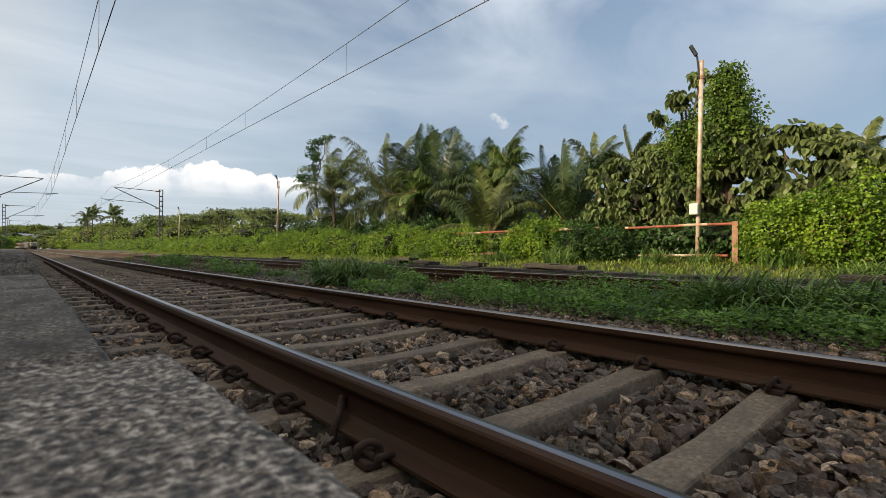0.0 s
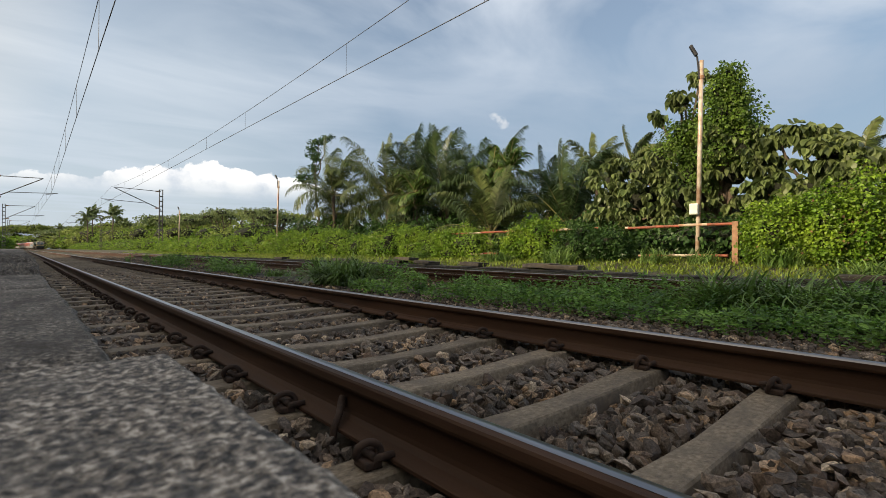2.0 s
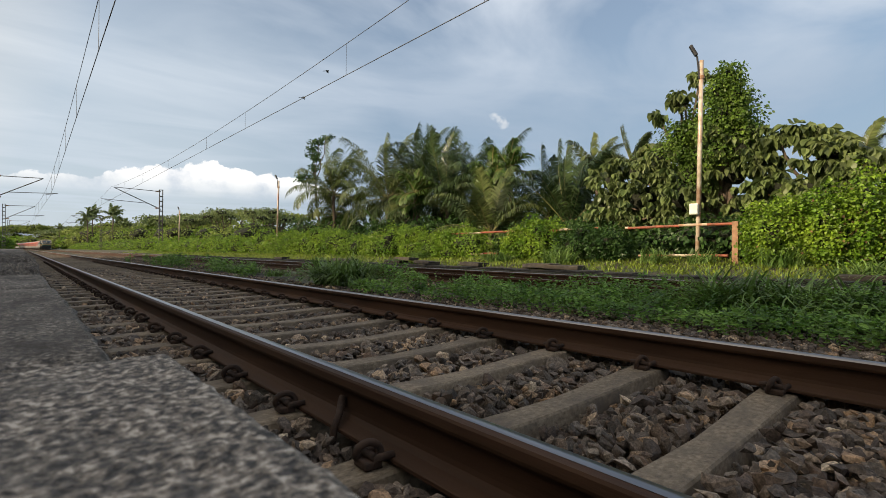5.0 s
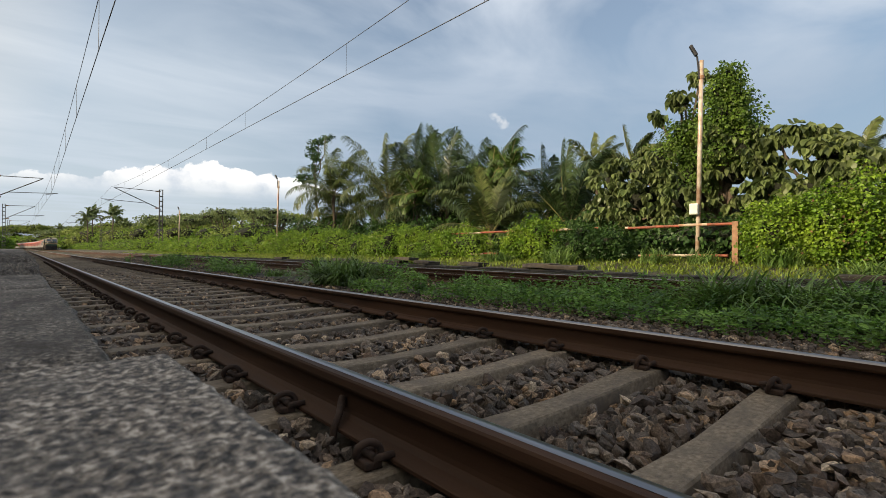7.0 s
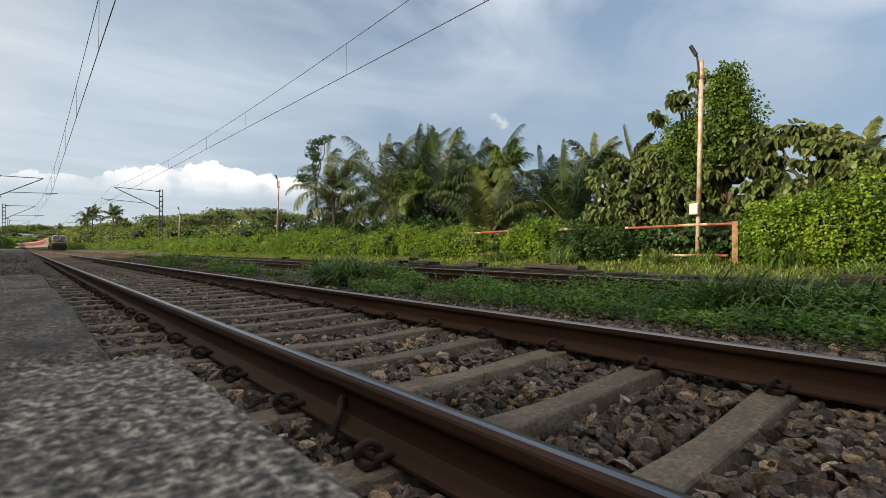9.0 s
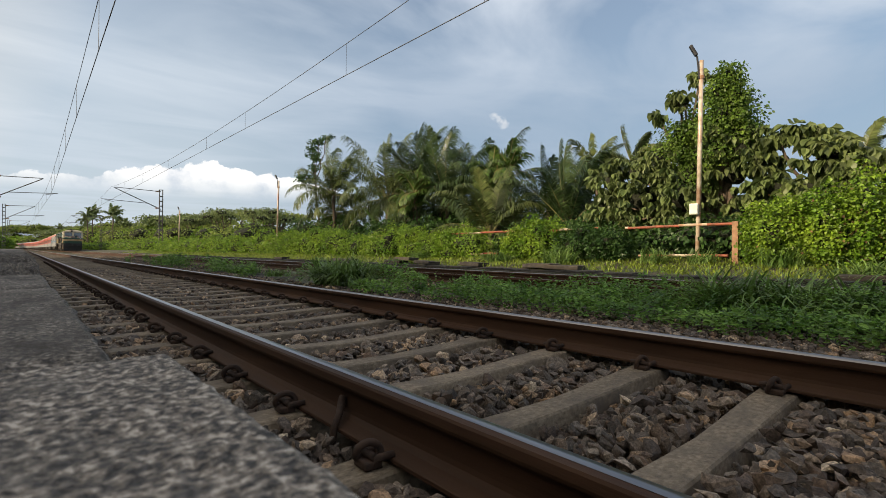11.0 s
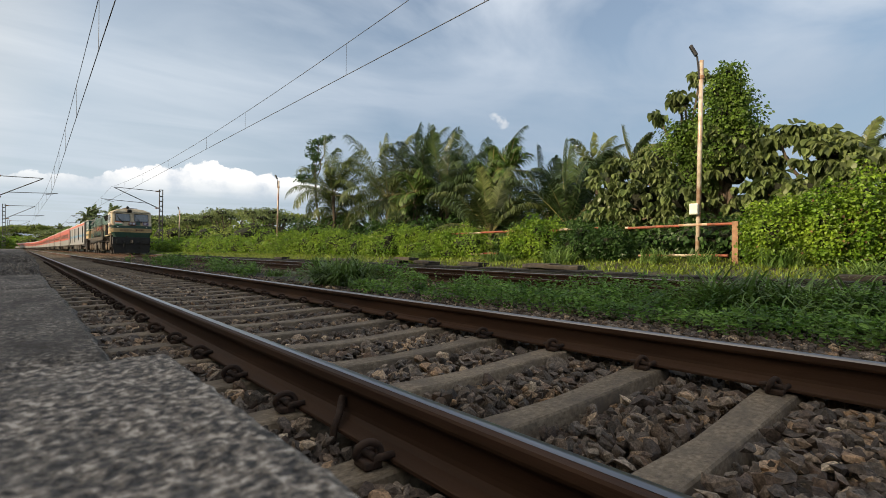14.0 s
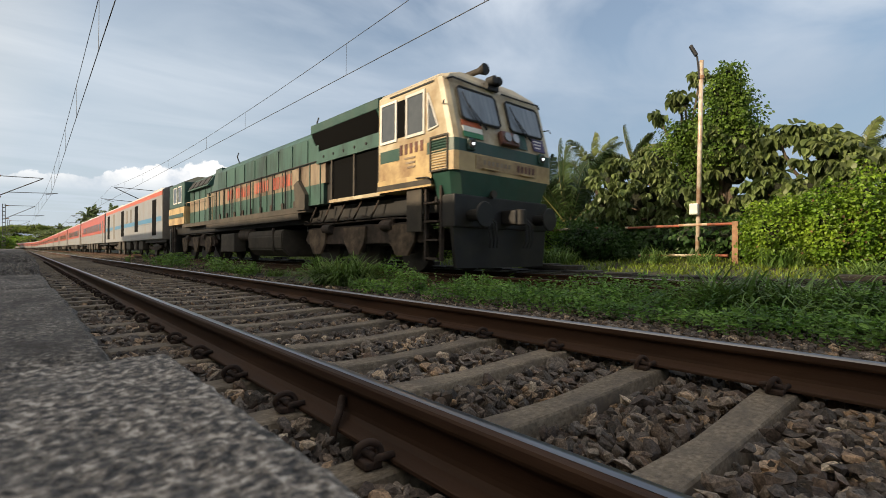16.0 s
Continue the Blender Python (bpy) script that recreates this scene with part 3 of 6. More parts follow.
def build_railing():
    rail = thing("railing", "rusty red and white banded pipe railing overgrown by creepers", "railing")
    for z, spans in ((1.085, [(3.30, 5.85), (6.6, 12.4), (16.5, 17.6), (27.4, 29.6), (44, 60)]), (0.385, [(3.5, 5.5), (0.9, 2.2), (10.2, 12.2), (26.8, 29.4), (46, 60)])):
        for a, b in spans:
            y, i = a, 0
            while y < b - 0.05:
                e = min(b, y + 0.62)
                sag = 0.012 * math.sin(y * 2.1)
                part("band", drum((RX, (y + e) / 2, z + sag), (0, 1, 0), 0.032, e - y, 10), (M_RED, M_WHITE)[(i % 3 == 1) if z > 1 else i % 2], rail)
                y, i = e, i + 1
    for y in (3.36, 9.7, 28.0, 44, 47, 50, 53, 56, 59):
        part("post", boxed(RX - 0.05, RX + 0.05, y - 0.06, y + 0.06, 0.1, 1.14, bevel=0.01), M_BRICKPOST, rail, "flat rust-brown upright")
    return rail


build_railing()


def build_lamp_post(y, top, box_on, label):
    post = thing("lamp_post", label, "street lamp", "platform lamps", at=pose(RX, y, 0.15))
    lean = 0.09
    part("pole", tube([(0, 0, 0), (lean * 0.25, -0.02, 1.2), (lean * 0.3, -0.02, 1.22)], [0.045, 0.045, 0.055], 14), M_POST, post, smooth=True)
    part("shaft", tube([(lean * 0.3, -0.02, 1.22), (lean, -0.05, top - 0.03)], [0.052, 0.046], 14), M_POST, post, "peeling cream paint over rust", smooth=True)
    part("collar", drum((lean, -0.05, top - 0.42), (0, 0, 1), 0.062, 0.07, 14), M_BRICKPOST, post)
    part("arm", tube([(lean - 0.05, -0.02, top - 0.45), (lean - 0.06, 0.0, top - 0.15), (lean - 0.07, 0.02, top + 0.05), (lean - 0.09, 0.06, top + 0.13)], 0.022, 8), M_LAMP, post)
    bm = bmesh.new()
    box(bm, -0.055, 0.055, -0.14, 0.14, -0.035, 0.035, bevel=0.02)
    head = part("lamp_head", bm, M_LAMP, post, "dark oval lamp housing")
    head.matrix_basis = pose(lean - 0.10, 0.09, top + 0.21, 62, 0, 30)
    if box_on:
        b = part("junction_box", boxed(-0.09, 0.09, -0.10, 0.10, -0.14, 0.14, bevel=0.02), M_BOX, post, "white plastic junction box")
        b.matrix_basis = pose(-0.07, 0.04, 1.30, 0, 0, 12) @ Matrix.Scale(0.9, 4)
        part("lid", boxed(-0.012, 0.0, -0.085, 0.085, -0.12, 0.12, bevel=0.004), M_BOX, b).location = (-0.091, 0, 0)
    return post


build_lamp_post(4.14, 4.75, True, "slender rusty cream lamp post with a white box")
build_lamp_post(28.0, 4.55, False, "slender rust-brown lamp post standing in the hedge")
build_lamp_post(52.0, 4.2, False, "slender rust-brown lamp post far along the hedge")


def strut(bm, a, b, r=0.03, sides=6):
    return tube([a, b], r, sides, bm)


def build_mast(x, y, reach, label, tall=7.1):
    """A lattice mast with the bracket that carries the wires over the track at the side of reach."""
    mast = thing("catenary_mast", label, "mast", "overhead line masts", at=pose(x, y, 0))
    for dy in (-0.16, 0.16):
        part("channel", boxed(dy - 0.035, dy + 0.035, -0.09, 0.09, -0.3, tall), M_STEEL, mast)
    for k in range(int(tall / 0.55)):
        part("batten", boxed(-0.125, 0.125, -0.085, 0.085, 0.3 + k * 0.55, 0.42 + k * 0.55), M_STEEL, mast)
    dx = reach - x
    g = 1 if dx > 0 else -1
    arm = part("bracket", strut(strut(bmesh.new(), (0, 0, tall - 0.15), (dx - g * 0.3, 0, tall - 0.05), 0.035), (0, 0, tall - 2.15), (dx - g * 0.35, 0, tall - 0.1), 0.045), M_STEEL, mast)
    strut_bm = strut(bmesh.new(), (dx * 0.28, 0, tall - 1.55), (dx + g * 0.75, 0, tall - 1.38), 0.032)
    strut(strut_bm, (0, 0, tall - 2.15), (dx * 0.28, 0, tall - 1.55), 0.03)
    strut(strut_bm, (dx + g * 0.45, 0, tall - 1.45), (dx - g * 0.35, 0, tall - 1.62), 0.022)
    part("register_arm", strut_bm, M_STEEL, mast)
    for zz in (tall - 0.15, tall - 2.15):
        part("insulator", drum((g * 0.35, 0, zz + (0.0 if zz > tall - 1 else 0.12)), (1, 0, 0.1), 0.075, 0.4, 10, bevel=0.02), M_BRICKPOST, mast, "brown ribbed insulator")
    part("cap", boxed(-0.2, 0.2, -0.11, 0.11, tall, tall + 0.06), M_STEEL, mast)


build_mast(11.6, 60.5, 6.9, "grey lattice mast with a bracket over the track")
build_mast(-2.0, 58.0, 1.75, "grey lattice mast on the platform")
build_mast(-2.0, 94.0, 1.75, "grey lattice mast on the platform", 6.9)
build_mast(-2.4, 150.0, 1.75, "grey lattice mast beyond the platform")
build_mast(12.0, 118.0, 6.9, "grey lattice mast with a bracket over the track")


def build_wires(label, spans, contact, high, dip, drops):
    line = thing("overhead_wire", label, "wire", "overhead wires")
    n = 20
    cont, mess = [], []
    for (y0, x0), (y1, x1) in zip(spans, spans[1:]):
        for k in range(n):
            u = k / n
            y = y0 + (y1 - y0) * u
            cont.append((x0 + (x1 - x0) * u, y, contact))
            mess.append((x0 + (x1 - x0) * u, y, high - dip * 4 * u * (1 - u)))
    part("contact_wire", tube(cont, 0.011, 5), M_WIRE, line)
    part("messenger_wire", tube(mess, 0.0095, 5), M_WIRE, line)
    for y in drops:
        k = min(range(len(cont)), key=lambda i: abs(cont[i][1] - y))
        part("dropper", tube([cont[k], (mess[k][0], cont[k][1], mess[k][2])], 0.006, 4), M_WIRE, line)


build_wires("pair of dark overhead wires above the near track", [(-40, 1.9), (4, 1.27), (58, 1.98), (94, 1.6), (150, 1.8), (330, 0.4)], 5.5, 7.15, 0.40, [9, 15, 22, 30, 38, 46, 54, 66, 76, 86])
build_wires("pair of dark overhead wires above the far track", [(-52, 7.0), (4, 7.25), (60.5, 7.0), (118, 7.2), (180, 7.1), (330, 5.8)], 5.72, 7.05, 0.75, [6.3, 13, 20, 28, 36, 44, 52, 70, 84, 100])


# ---- the train ----
M_CREAM = material("cream_loco_paint", [(0.40, 0.335, 0.22), (0.50, 0.43, 0.295), (0.58, 0.51, 0.37)], scale=3, rough=0.45, bump=0.05, stain=(0.30, 0.215, 0.12), stain_scale=1.4, vary=0.03)
M_BUFF = material("buff_loco_paint", [(0.42, 0.30, 0.14), (0.54, 0.40, 0.20)], scale=3, rough=0.5, bump=0.05, stain=(0.24, 0.15, 0.075), stain_scale=1.3, vary=0.03)
M_GREEN = material("dark_green_loco_paint", [(0.016, 0.055, 0.042), (0.03, 0.085, 0.064)], scale=3, rough=0.45, bump=0.05, stain=(0.04, 0.07, 0.055), stain_scale=1.2, vary=0.05)
M_SEA = material("faded_green_hood_paint", [(0.028, 0.080, 0.066), (0.05, 0.115, 0.093)], scale=2.5, rough=0.55, bump=0.06, stain=(0.012, 0.03, 0.026), stain_scale=1.6, vary=0.06, stretch=(1, 1, 0.3))
M_STRIPE = material("dirty_cream_stripe", [(0.20, 0.15, 0.10), (0.34, 0.27, 0.19)], scale=3, rough=0.6, bump=0.05, stain=(0.10, 0.065, 0.043), stain_scale=2, vary=0.06, stretch=(1, 1, 0.3))
M_LETTER = material("faded_red_lettering", [(0.26, 0.05, 0.032), (0.42, 0.10, 0.06)], scale=7, rough=0.65, bump=0, stain=(0.20, 0.13, 0.09), stain_scale=3)
M_BLACK = material("black_underframe", [(0.006, 0.006, 0.006), (0.014, 0.013, 0.013)], scale=6, rough=0.6, bump=0.15, stain=(0.022, 0.019, 0.016), stain_scale=2, vary=0.1)
M_GRIME = material("grimy_bogie", [(0.02, 0.015, 0.012), (0.05, 0.036, 0.029), (0.10, 0.072, 0.057)], scale=5, rough=0.85, bump=0.3, stain=(0.03, 0.024, 0.02), stain_scale=2, vary=0.15)
M_GREY = material("dusty_grey_sill", [(0.038, 0.032, 0.026), (0.085, 0.072, 0.056)], scale=4, rough=0.8, bump=0.15, stain=(0.035, 0.03, 0.025), vary=0.1)
M_DUST = material("dusty_casting", [(0.05, 0.036, 0.026), (0.12, 0.088, 0.062), (0.20, 0.15, 0.105)], scale=4, rough=0.9, bump=0.3, stain=(0.035, 0.026, 0.02), stain_scale=2.2, vary=0.15)
M_WHEEL = material("wheel_steel", [(0.04, 0.034, 0.03), (0.08, 0.07, 0.065)], rough=0.6, metal=0.3, bump=0.1)
M_GLASS = material("dark_cab_glass", [(0.035, 0.045, 0.055), (0.055, 0.065, 0.075)], rough=0.14, bump=0, vary=0, spec=0.9)
M_CURTAIN = material("curtained_windscreen", [(0.10, 0.12, 0.14), (0.20, 0.23, 0.26)], scale=5, rough=0.16, bump=0, vary=0, spec=0.8, stretch=(6, 6, 0.3))
M_DARKPANE = material("tinted_coach_glass", [(0.03, 0.022, 0.02), (0.05, 0.035, 0.03)], rough=0.3, bump=0, vary=0.2)
M_FRAME = material("aluminium_frame", [(0.62, 0.60, 0.55), (0.72, 0.70, 0.66)], rough=0.45, bump=0)
# flat near-black: the unlit depth behind openings and mesh, put into the colour
M_VOID = material("painted_dark_depth", [(0.002, 0.002, 0.002), (0.004, 0.004, 0.004)], rough=0.9, bump=0, spec=0.1)
M_RUBBER = material("black_rubber", [(0.012, 0.012, 0.012), (0.02, 0.02, 0.02)], rough=0.7, bump=0)
M_ORANGE = material("flag_orange", [(0.62, 0.13, 0.04), (0.66, 0.16, 0.05)], rough=0.6, bump=0)
M_FLAGW = material("flag_white", [(0.65, 0.62, 0.55), (0.7, 0.67, 0.6)], rough=0.6, bump=0)
M_FLAGG = material("flag_green", [(0.05, 0.22, 0.10), (0.06, 0.26, 0.12)], rough=0.6, bump=0)
M_PURPLE = material("purple_notice", [(0.085, 0.065, 0.15), (0.10, 0.08, 0.18)], rough=0.6, bump=0)
M_LIGHT = glow("lit_marker_lamp", (0.95, 0.97, 1.0), 1.6)
M_LENS = material("headlamp_lens", [(0.22, 0.22, 0.22), (0.34, 0.34, 0.34)], rough=0.15, metal=0.5, bump=0)
M_MAROON = material("maroon_lamp_case", [(0.09, 0.035, 0.025), (0.13, 0.05, 0.035)], rough=0.5, bump=0)


def front_y(z):
    """How far the cab's face leans back at a height."""
    return 0.0 if z < 2.5 else (z - 2.5) * 0.30


def cab_band(z0, z1, w, back, cut=0.10):
    """A slice of a cab between two heights, its front corners rounded off."""
    bm = bmesh.new()
    rings = []
    for z in (z0, z1):
        y = front_y(z)
        pts = [(-w, back), (-w, y + cut * 1.4), (-w + cut * 0.35, y + cut * 0.4), (-w + cut * 1.3, y), (w - cut * 1.3, y), (w - cut * 0.35, y + cut * 0.4), (w, y + cut * 1.4), (w, back)]
        rings.append([bm.verts.new((px, py, z)) for px, py in pts])
    n = len(rings[0])
    for k in range(n):
        bm.faces.new((rings[0][k], rings[0][(k + 1) % n], rings[1][(k + 1) % n], rings[1][k]))
    bm.faces.new(rings[0][::-1])
    bm.faces.new(rings[1])
    bmesh.ops.recalc_face_normals(bm, faces=bm.faces)
    return bm


def skirt(z0, z1, w):
    """The nose below the cab, tapering in towards its bottom."""
    bm = bmesh.new()
    a, b = [[bm.verts.new((px, py, z)) for px, py in ((-x, 0.62), (-x, y + 0.14), (-x + 0.14, y), (x - 0.14, y), (x, y + 0.14), (x, 0.62))] for z, x, y in ((z0, w - 0.16, 0.10), (z1, w, 0.0))]
    for k in range(6):
        bm.faces.new((a[k], a[(k + 1) % 6], b[(k + 1) % 6], b[k]))
    bm.faces.new(a[::-1])
    bm.faces.new(b)
    bmesh.ops.recalc_face_normals(bm, faces=bm.faces)
    return bm


def on_face(bm_dims, z, proud, name, mat, parent, label="", bevel=0.0, smooth=False):
    """A flat piece fixed on the sloping cab face; its own x, z about its centre."""
    x0, x1, h, thick, xc = bm_dims
    ob = part(name, boxed(x0, x1, -thick, 0.0, -h / 2, h / 2, bevel=bevel), mat, parent, label, smooth)
    ob.matrix_basis = pose(xc, front_y(z) - proud, z, -16.7 if z > 2.5 else 0, 0, 0)
    return ob


def pane_frame(x, y0, y1, z0, z1, w, t, bm=None):
    """An open rectangular frame in the plane of the side."""
    bm = bm or bmesh.new()
    box(bm, x - t, x, y0, y0 + w, z0, z1)
    box(bm, x - t, x, y1 - w, y1, z0, z1)
    box(bm, x - t, x, y0 + w, y1 - w, z0, z0 + w)
    box(bm, x - t, x, y0 + w, y1 - w, z1 - w, z1)
    return bm


def wheelset(r=0.545, half=0.80):
    bm = drum((0, 0, 0), (1, 0, 0), 0.085, 2 * half, 10)
    for s in (-1, 1):
        tube([(s * (half - 0.065), 0, 0), (s * (half - 0.06), 0, 0), (s * (half + 0.055), 0, 0), (s * (half + 0.06), 0, 0)], [r + 0.028, r + 0.028, r, r - 0.06], 28, bm)
        drum((s * (half + 0.075), 0, 0), (1, 0, 0), 0.14, 0.06, 12, bm)
    return bm


def bogie_frame(l, zc, parent, axles, w=1.12):
    """Side frames, axle boxes, coil springs and brake gear of a three-axle bogie."""
    bogie = part("bogie", boxed(-w + 0.1, w - 0.1, -l / 2 + 0.5, l / 2 - 0.5, 0.55, 0.85, bevel=0.03), M_BLACK, parent, "grimy three-axle bogie")
    for s in (-1, 1):
        prof = [(-l / 2, 0.72), (-l / 2 + 0.25, 1.02), (l / 2 - 0.25, 1.02), (l / 2, 0.72), (l / 2 - 0.15, 0.60)]
        for a in reversed(axles):
            prof += [(a + 0.42, 0.60), (a + 0.34, 0.78), (a - 0.34, 0.78), (a - 0.42, 0.60)]
        prof += [(-l / 2 + 0.15, 0.60)]
        bm = extrude(prof, -0.06, 0.06)
        ob = part("side_frame", bm, M_GRIME, bogie, "dusty brown cast side frame")
        ob.matrix_basis = Matrix.Translation((s * w, 0, 0)) @ Matrix(((0, -1, 0, 0), (1, 0, 0, 0), (0, 0, 1, 0), (0, 0, 0, 1)))
        for a in axles:
            leg = extrude([(-0.50, 0.98), (0.50, 0.98), (0.44, 0.62), (0.20, 0.34), (-0.20, 0.34), (-0.44, 0.62)], -0.03, 0.03)
            part("pedestal", leg, M_DUST, bogie, "dusty brown cast axle guide").matrix_basis = Matrix.Translation((s * (w + 0.10), a, 0)) @ Matrix.Rotation(radians(90), 4, "Z")
            part("axle_box", boxed(s * w - 0.13, s * w + 0.13, a - 0.17, a + 0.17, 0.38, 0.72, bevel=0.04), M_GRIME, bogie)
            for o in (-0.32, 0.32):
                helix = [(s * (w + 0.02) + 0.075 * math.cos(q * 0.9), a + o + 0.075 * math.sin(q * 0.9), 0.62 + 0.34 * q / 24) for q in range(25)]
                part("spring", tube(helix, 0.018, 5), M_BLACK, bogie)
        for a in (-l / 4, l / 4):
            part("brake_cylinder", drum((s * (w + 0.08), a, 0.98), (0, 1, 0), 0.12, 0.42, 14, bevel=0.02), M_GRIME, bogie)
        part("pipe", tube([(s * (w + 0.09), -l / 2, 1.08), (s * (w + 0.1), -l / 4, 1.12), (s * (w + 0.1), l / 4, 1.1), (s * (w + 0.09), l / 2, 1.14)], 0.022, 6), M_GRIME, bogie)
        for a in (-l / 2 + 0.1, l / 2 - 0.1):
            part("sand_pipe", tube([(s * (w + 0.05), a, 1.1), (s * (w + 0.03), a, 0.6), (s * (w - 0.2), a, 0.15)], 0.02, 6), M_BLACK, bogie)
    return bogie


WHEELS = []


def build_loco():
    """A six-axle diesel with a cab at each end; its leading face at y = 0, its length towards +y."""
    loco = thing("locomotive", "weathered cream and green diesel locomotive with two cabs", "locomotive", "train")
    w = 1.48
    # leading cab, band by band
    cab = part("cab", cab_band(2.42, 3.56, w, 2.36), M_CREAM, loco, "cream cab with twin windscreens")
    part("cab_skirt", skirt(1.40, 1.86, w - 0.02), M_GREEN, cab, "dark green nose skirt")
    part("cab_lower", cab_band(1.86, 2.20, w, 2.36), M_BUFF, cab, "buff lower band")
    part("cab_stripe", cab_band(2.20, 2.42, w, 0.75), M_GREEN, cab, "dark green band")
    part("cab_lower", boxed(-w, w, 0.75, 2.36, 2.20, 2.42), M_BUFF, cab)
    part("cab_panel", boxed(-w - 0.004, w + 0.004, 1.62, 2.30, 2.22, 2.46), M_GREEN, cab, "dark green patch")
    part("cab_sill", boxed(-w, w, 0.62, 2.40, 1.62, 1.86), M_BUFF, cab)
    part("cab_sill_line", boxed(-w - 0.006, w + 0.006, 0.62, 2.42, 1.66, 1.76), M_GREY, cab, "grey-green line along the sill")
    bm = bmesh.new()
    rows = []
    for z, x, y in ((3.56, w, front_y(3.56)), (3.66, w - 0.10, front_y(3.56) + 0.05), (3.84, w - 0.55, front_y(3.56) + 0.22), (3.91, 0.45, front_y(3.56) + 0.38)):
        rows.append([bm.verts.new(c) for c in ((-x, 2.36, z), (-x, y + 0.14, z), (-x + 0.13, y, z), (x - 0.13, y, z), (x, y + 0.14, z), (x, 2.36, z))])
    for a, b in zip(rows, rows[1:]):
        for k in range(6):
            bm.faces.new((a[k], a[(k + 1) % 6], b[(k + 1) % 6], b[k]))
    bm.faces.new(rows[-1])
    bmesh.ops.recalc_face_normals(bm, faces=bm.faces)
    part("cab_roof", bm, M_CREAM, cab, "cream roof with bevelled shoulders")
    part("roof_hatch", boxed(-0.5, 0.5, 1.1, 2.3, 3.88, 3.98, bevel=0.03), M_BLACK, cab)
    for s in (-1, 1):
        part("gutter", boxed(s * (w + 0.005) - 0.012, s * (w + 0.005) + 0.012, 0.55, 1.95, 3.50, 3.53), M_RUBBER, cab)
        x = s * (w + 0.012)
        part("side_glass", boxed(min(x, x - s * 0.03), max(x, x - s * 0.03), 0.86, 1.36, 2.66, 3.38), M_GLASS, cab, "sliding side window")
        part("side_glass", boxed(min(x, x - s * 0.03), max(x, x - s * 0.03), 1.72, 2.24, 2.66, 3.38), M_GLASS, cab, "sliding side window")
        part("open_window", boxed(min(x, x - s * 0.02) - s * 0.006, max(x, x - s * 0.02) - s * 0.006, 1.36, 1.72, 2.66, 3.38), M_VOID, cab, "black panel for the unlit open part of the window")
        part("window_frame", pane_frame(x + 0.012 if s > 0 else x + 0.006, 0.80, 1.40, 2.60, 3.43, 0.055, 0.02), M_FRAME, cab)
        part("window_frame", pane_frame(x + 0.012 if s > 0 else x + 0.006, 1.70, 2.28, 2.60, 3.43, 0.05, 0.02), M_FRAME, cab)
        bm = bmesh.new()
        for a, b in (((0.72, 3.33), (0.70, 2.64)), ((0.70, 2.64), (0.42, 2.68)), ((0.42, 2.68), (0.72, 3.33))):
            tube([(x, *a), (x, *b)], 0.018, 6, bm)
        q = part("quarter_light", bm, M_FRAME, cab)
        bm = bmesh.new()
        bm.faces.new([bm.verts.new((x - s * 0.008, a, b)) for a, b in ((0.71, 3.30), (0.70, 2.65), (0.44, 2.69))])
        part("pane", bm, M_GLASS, q)
        grille = part("louvre", pane_frame(x + 0.01 if s > 0 else x, 0.14, 0.64, 1.86, 2.50, 0.03, 0.02), M_GREY, cab)
        for k in range(12):
            sl = part("slat", boxed(-0.02, 0.02, 0.17, 0.61, -0.004, 0.004), M_CREAM if k < 8 else M_GREEN, grille)
            sl.matrix_basis = pose(x - s * 0.006, 0, 1.90 + k * 0.048, 0, s * 40, 0)
        # the running number, as plain bars
        for k in range(5):
            part("number_mark", boxed(min(x, x - s * 0.02), max(x, x - s * 0.02), 1.52 - k * 0.165, 1.60 - k * 0.165, 2.30, 2.50), M_MAROON, cab)
        for k in range(3):
            part("lettering", boxed(min(x, x - s * 0.02), max(x, x - s * 0.02), 1.1, 1.45 - 0.05 * k, 2.20 - k * 0.09, 2.235 - k * 0.09), M_STRIPE, cab)
        part("grab_rail", tube([(s * (w + 0.02), 0.62, 1.72), (s * (w + 0.06), 0.62, 1.76), (s * (w + 0.06), 0.68, 1.78), (s * (w + 0.02), 1.05, 1.80)], 0.014, 6), M_BLACK, cab)
        part("mirror_arm", tube([(s * w, 0.30, 3.05), (s * (w + 0.10), 0.16, 3.06), (s * (w + 0.13), 0.14, 3.0)], 0.012, 6), M_BLACK, cab)
        part("eave_rail", tube([(s * (w - 0.08), 0.30, 3.52), (s * (w - 0.2), 0.26, 3.56), (s * 0.7, 0.27, 3.55), (s * 0.1, 0.27, 3.55)], 0.018, 6), M_BLACK, cab)
        # windscreens
        g = on_face((-0.50, 0.50, 0.60, 0.02, s * 0.68), 3.10, 0.012, "windscreen", M_CURTAIN, cab, "windscreen with grey curtain behind it")
        rim = bmesh.new()
        loop = [(-0.46, -0.33), (0.46, -0.33), (0.53, -0.27), (0.53, 0.27), (0.46, 0.33), (-0.46, 0.33), (-0.53, 0.27), (-0.53, -0.27), (-0.46, -0.33)]
        for a, b in zip(loop, loop[1:]):
            tube([(a[0], -0.02, a[1]), (b[0], -0.02, b[1])], 0.022, 6, rim)
        part("windscreen_seal", rim, M_RUBBER, g)
        part("wiper", tube([(-0.10, -0.05, -0.42), (-0.30, -0.06, -0.15), (-0.44, -0.055, 0.20)], [0.018, 0.012, 0.010], 6), M_RUBBER, g)
        part("wiper_arm", tube([(0.05, -0.05, -0.46), (-0.12, -0.07, -0.30), (-0.38, -0.06, 0.02)], [0.03, 0.014, 0.008], 6), M_RUBBER, g)
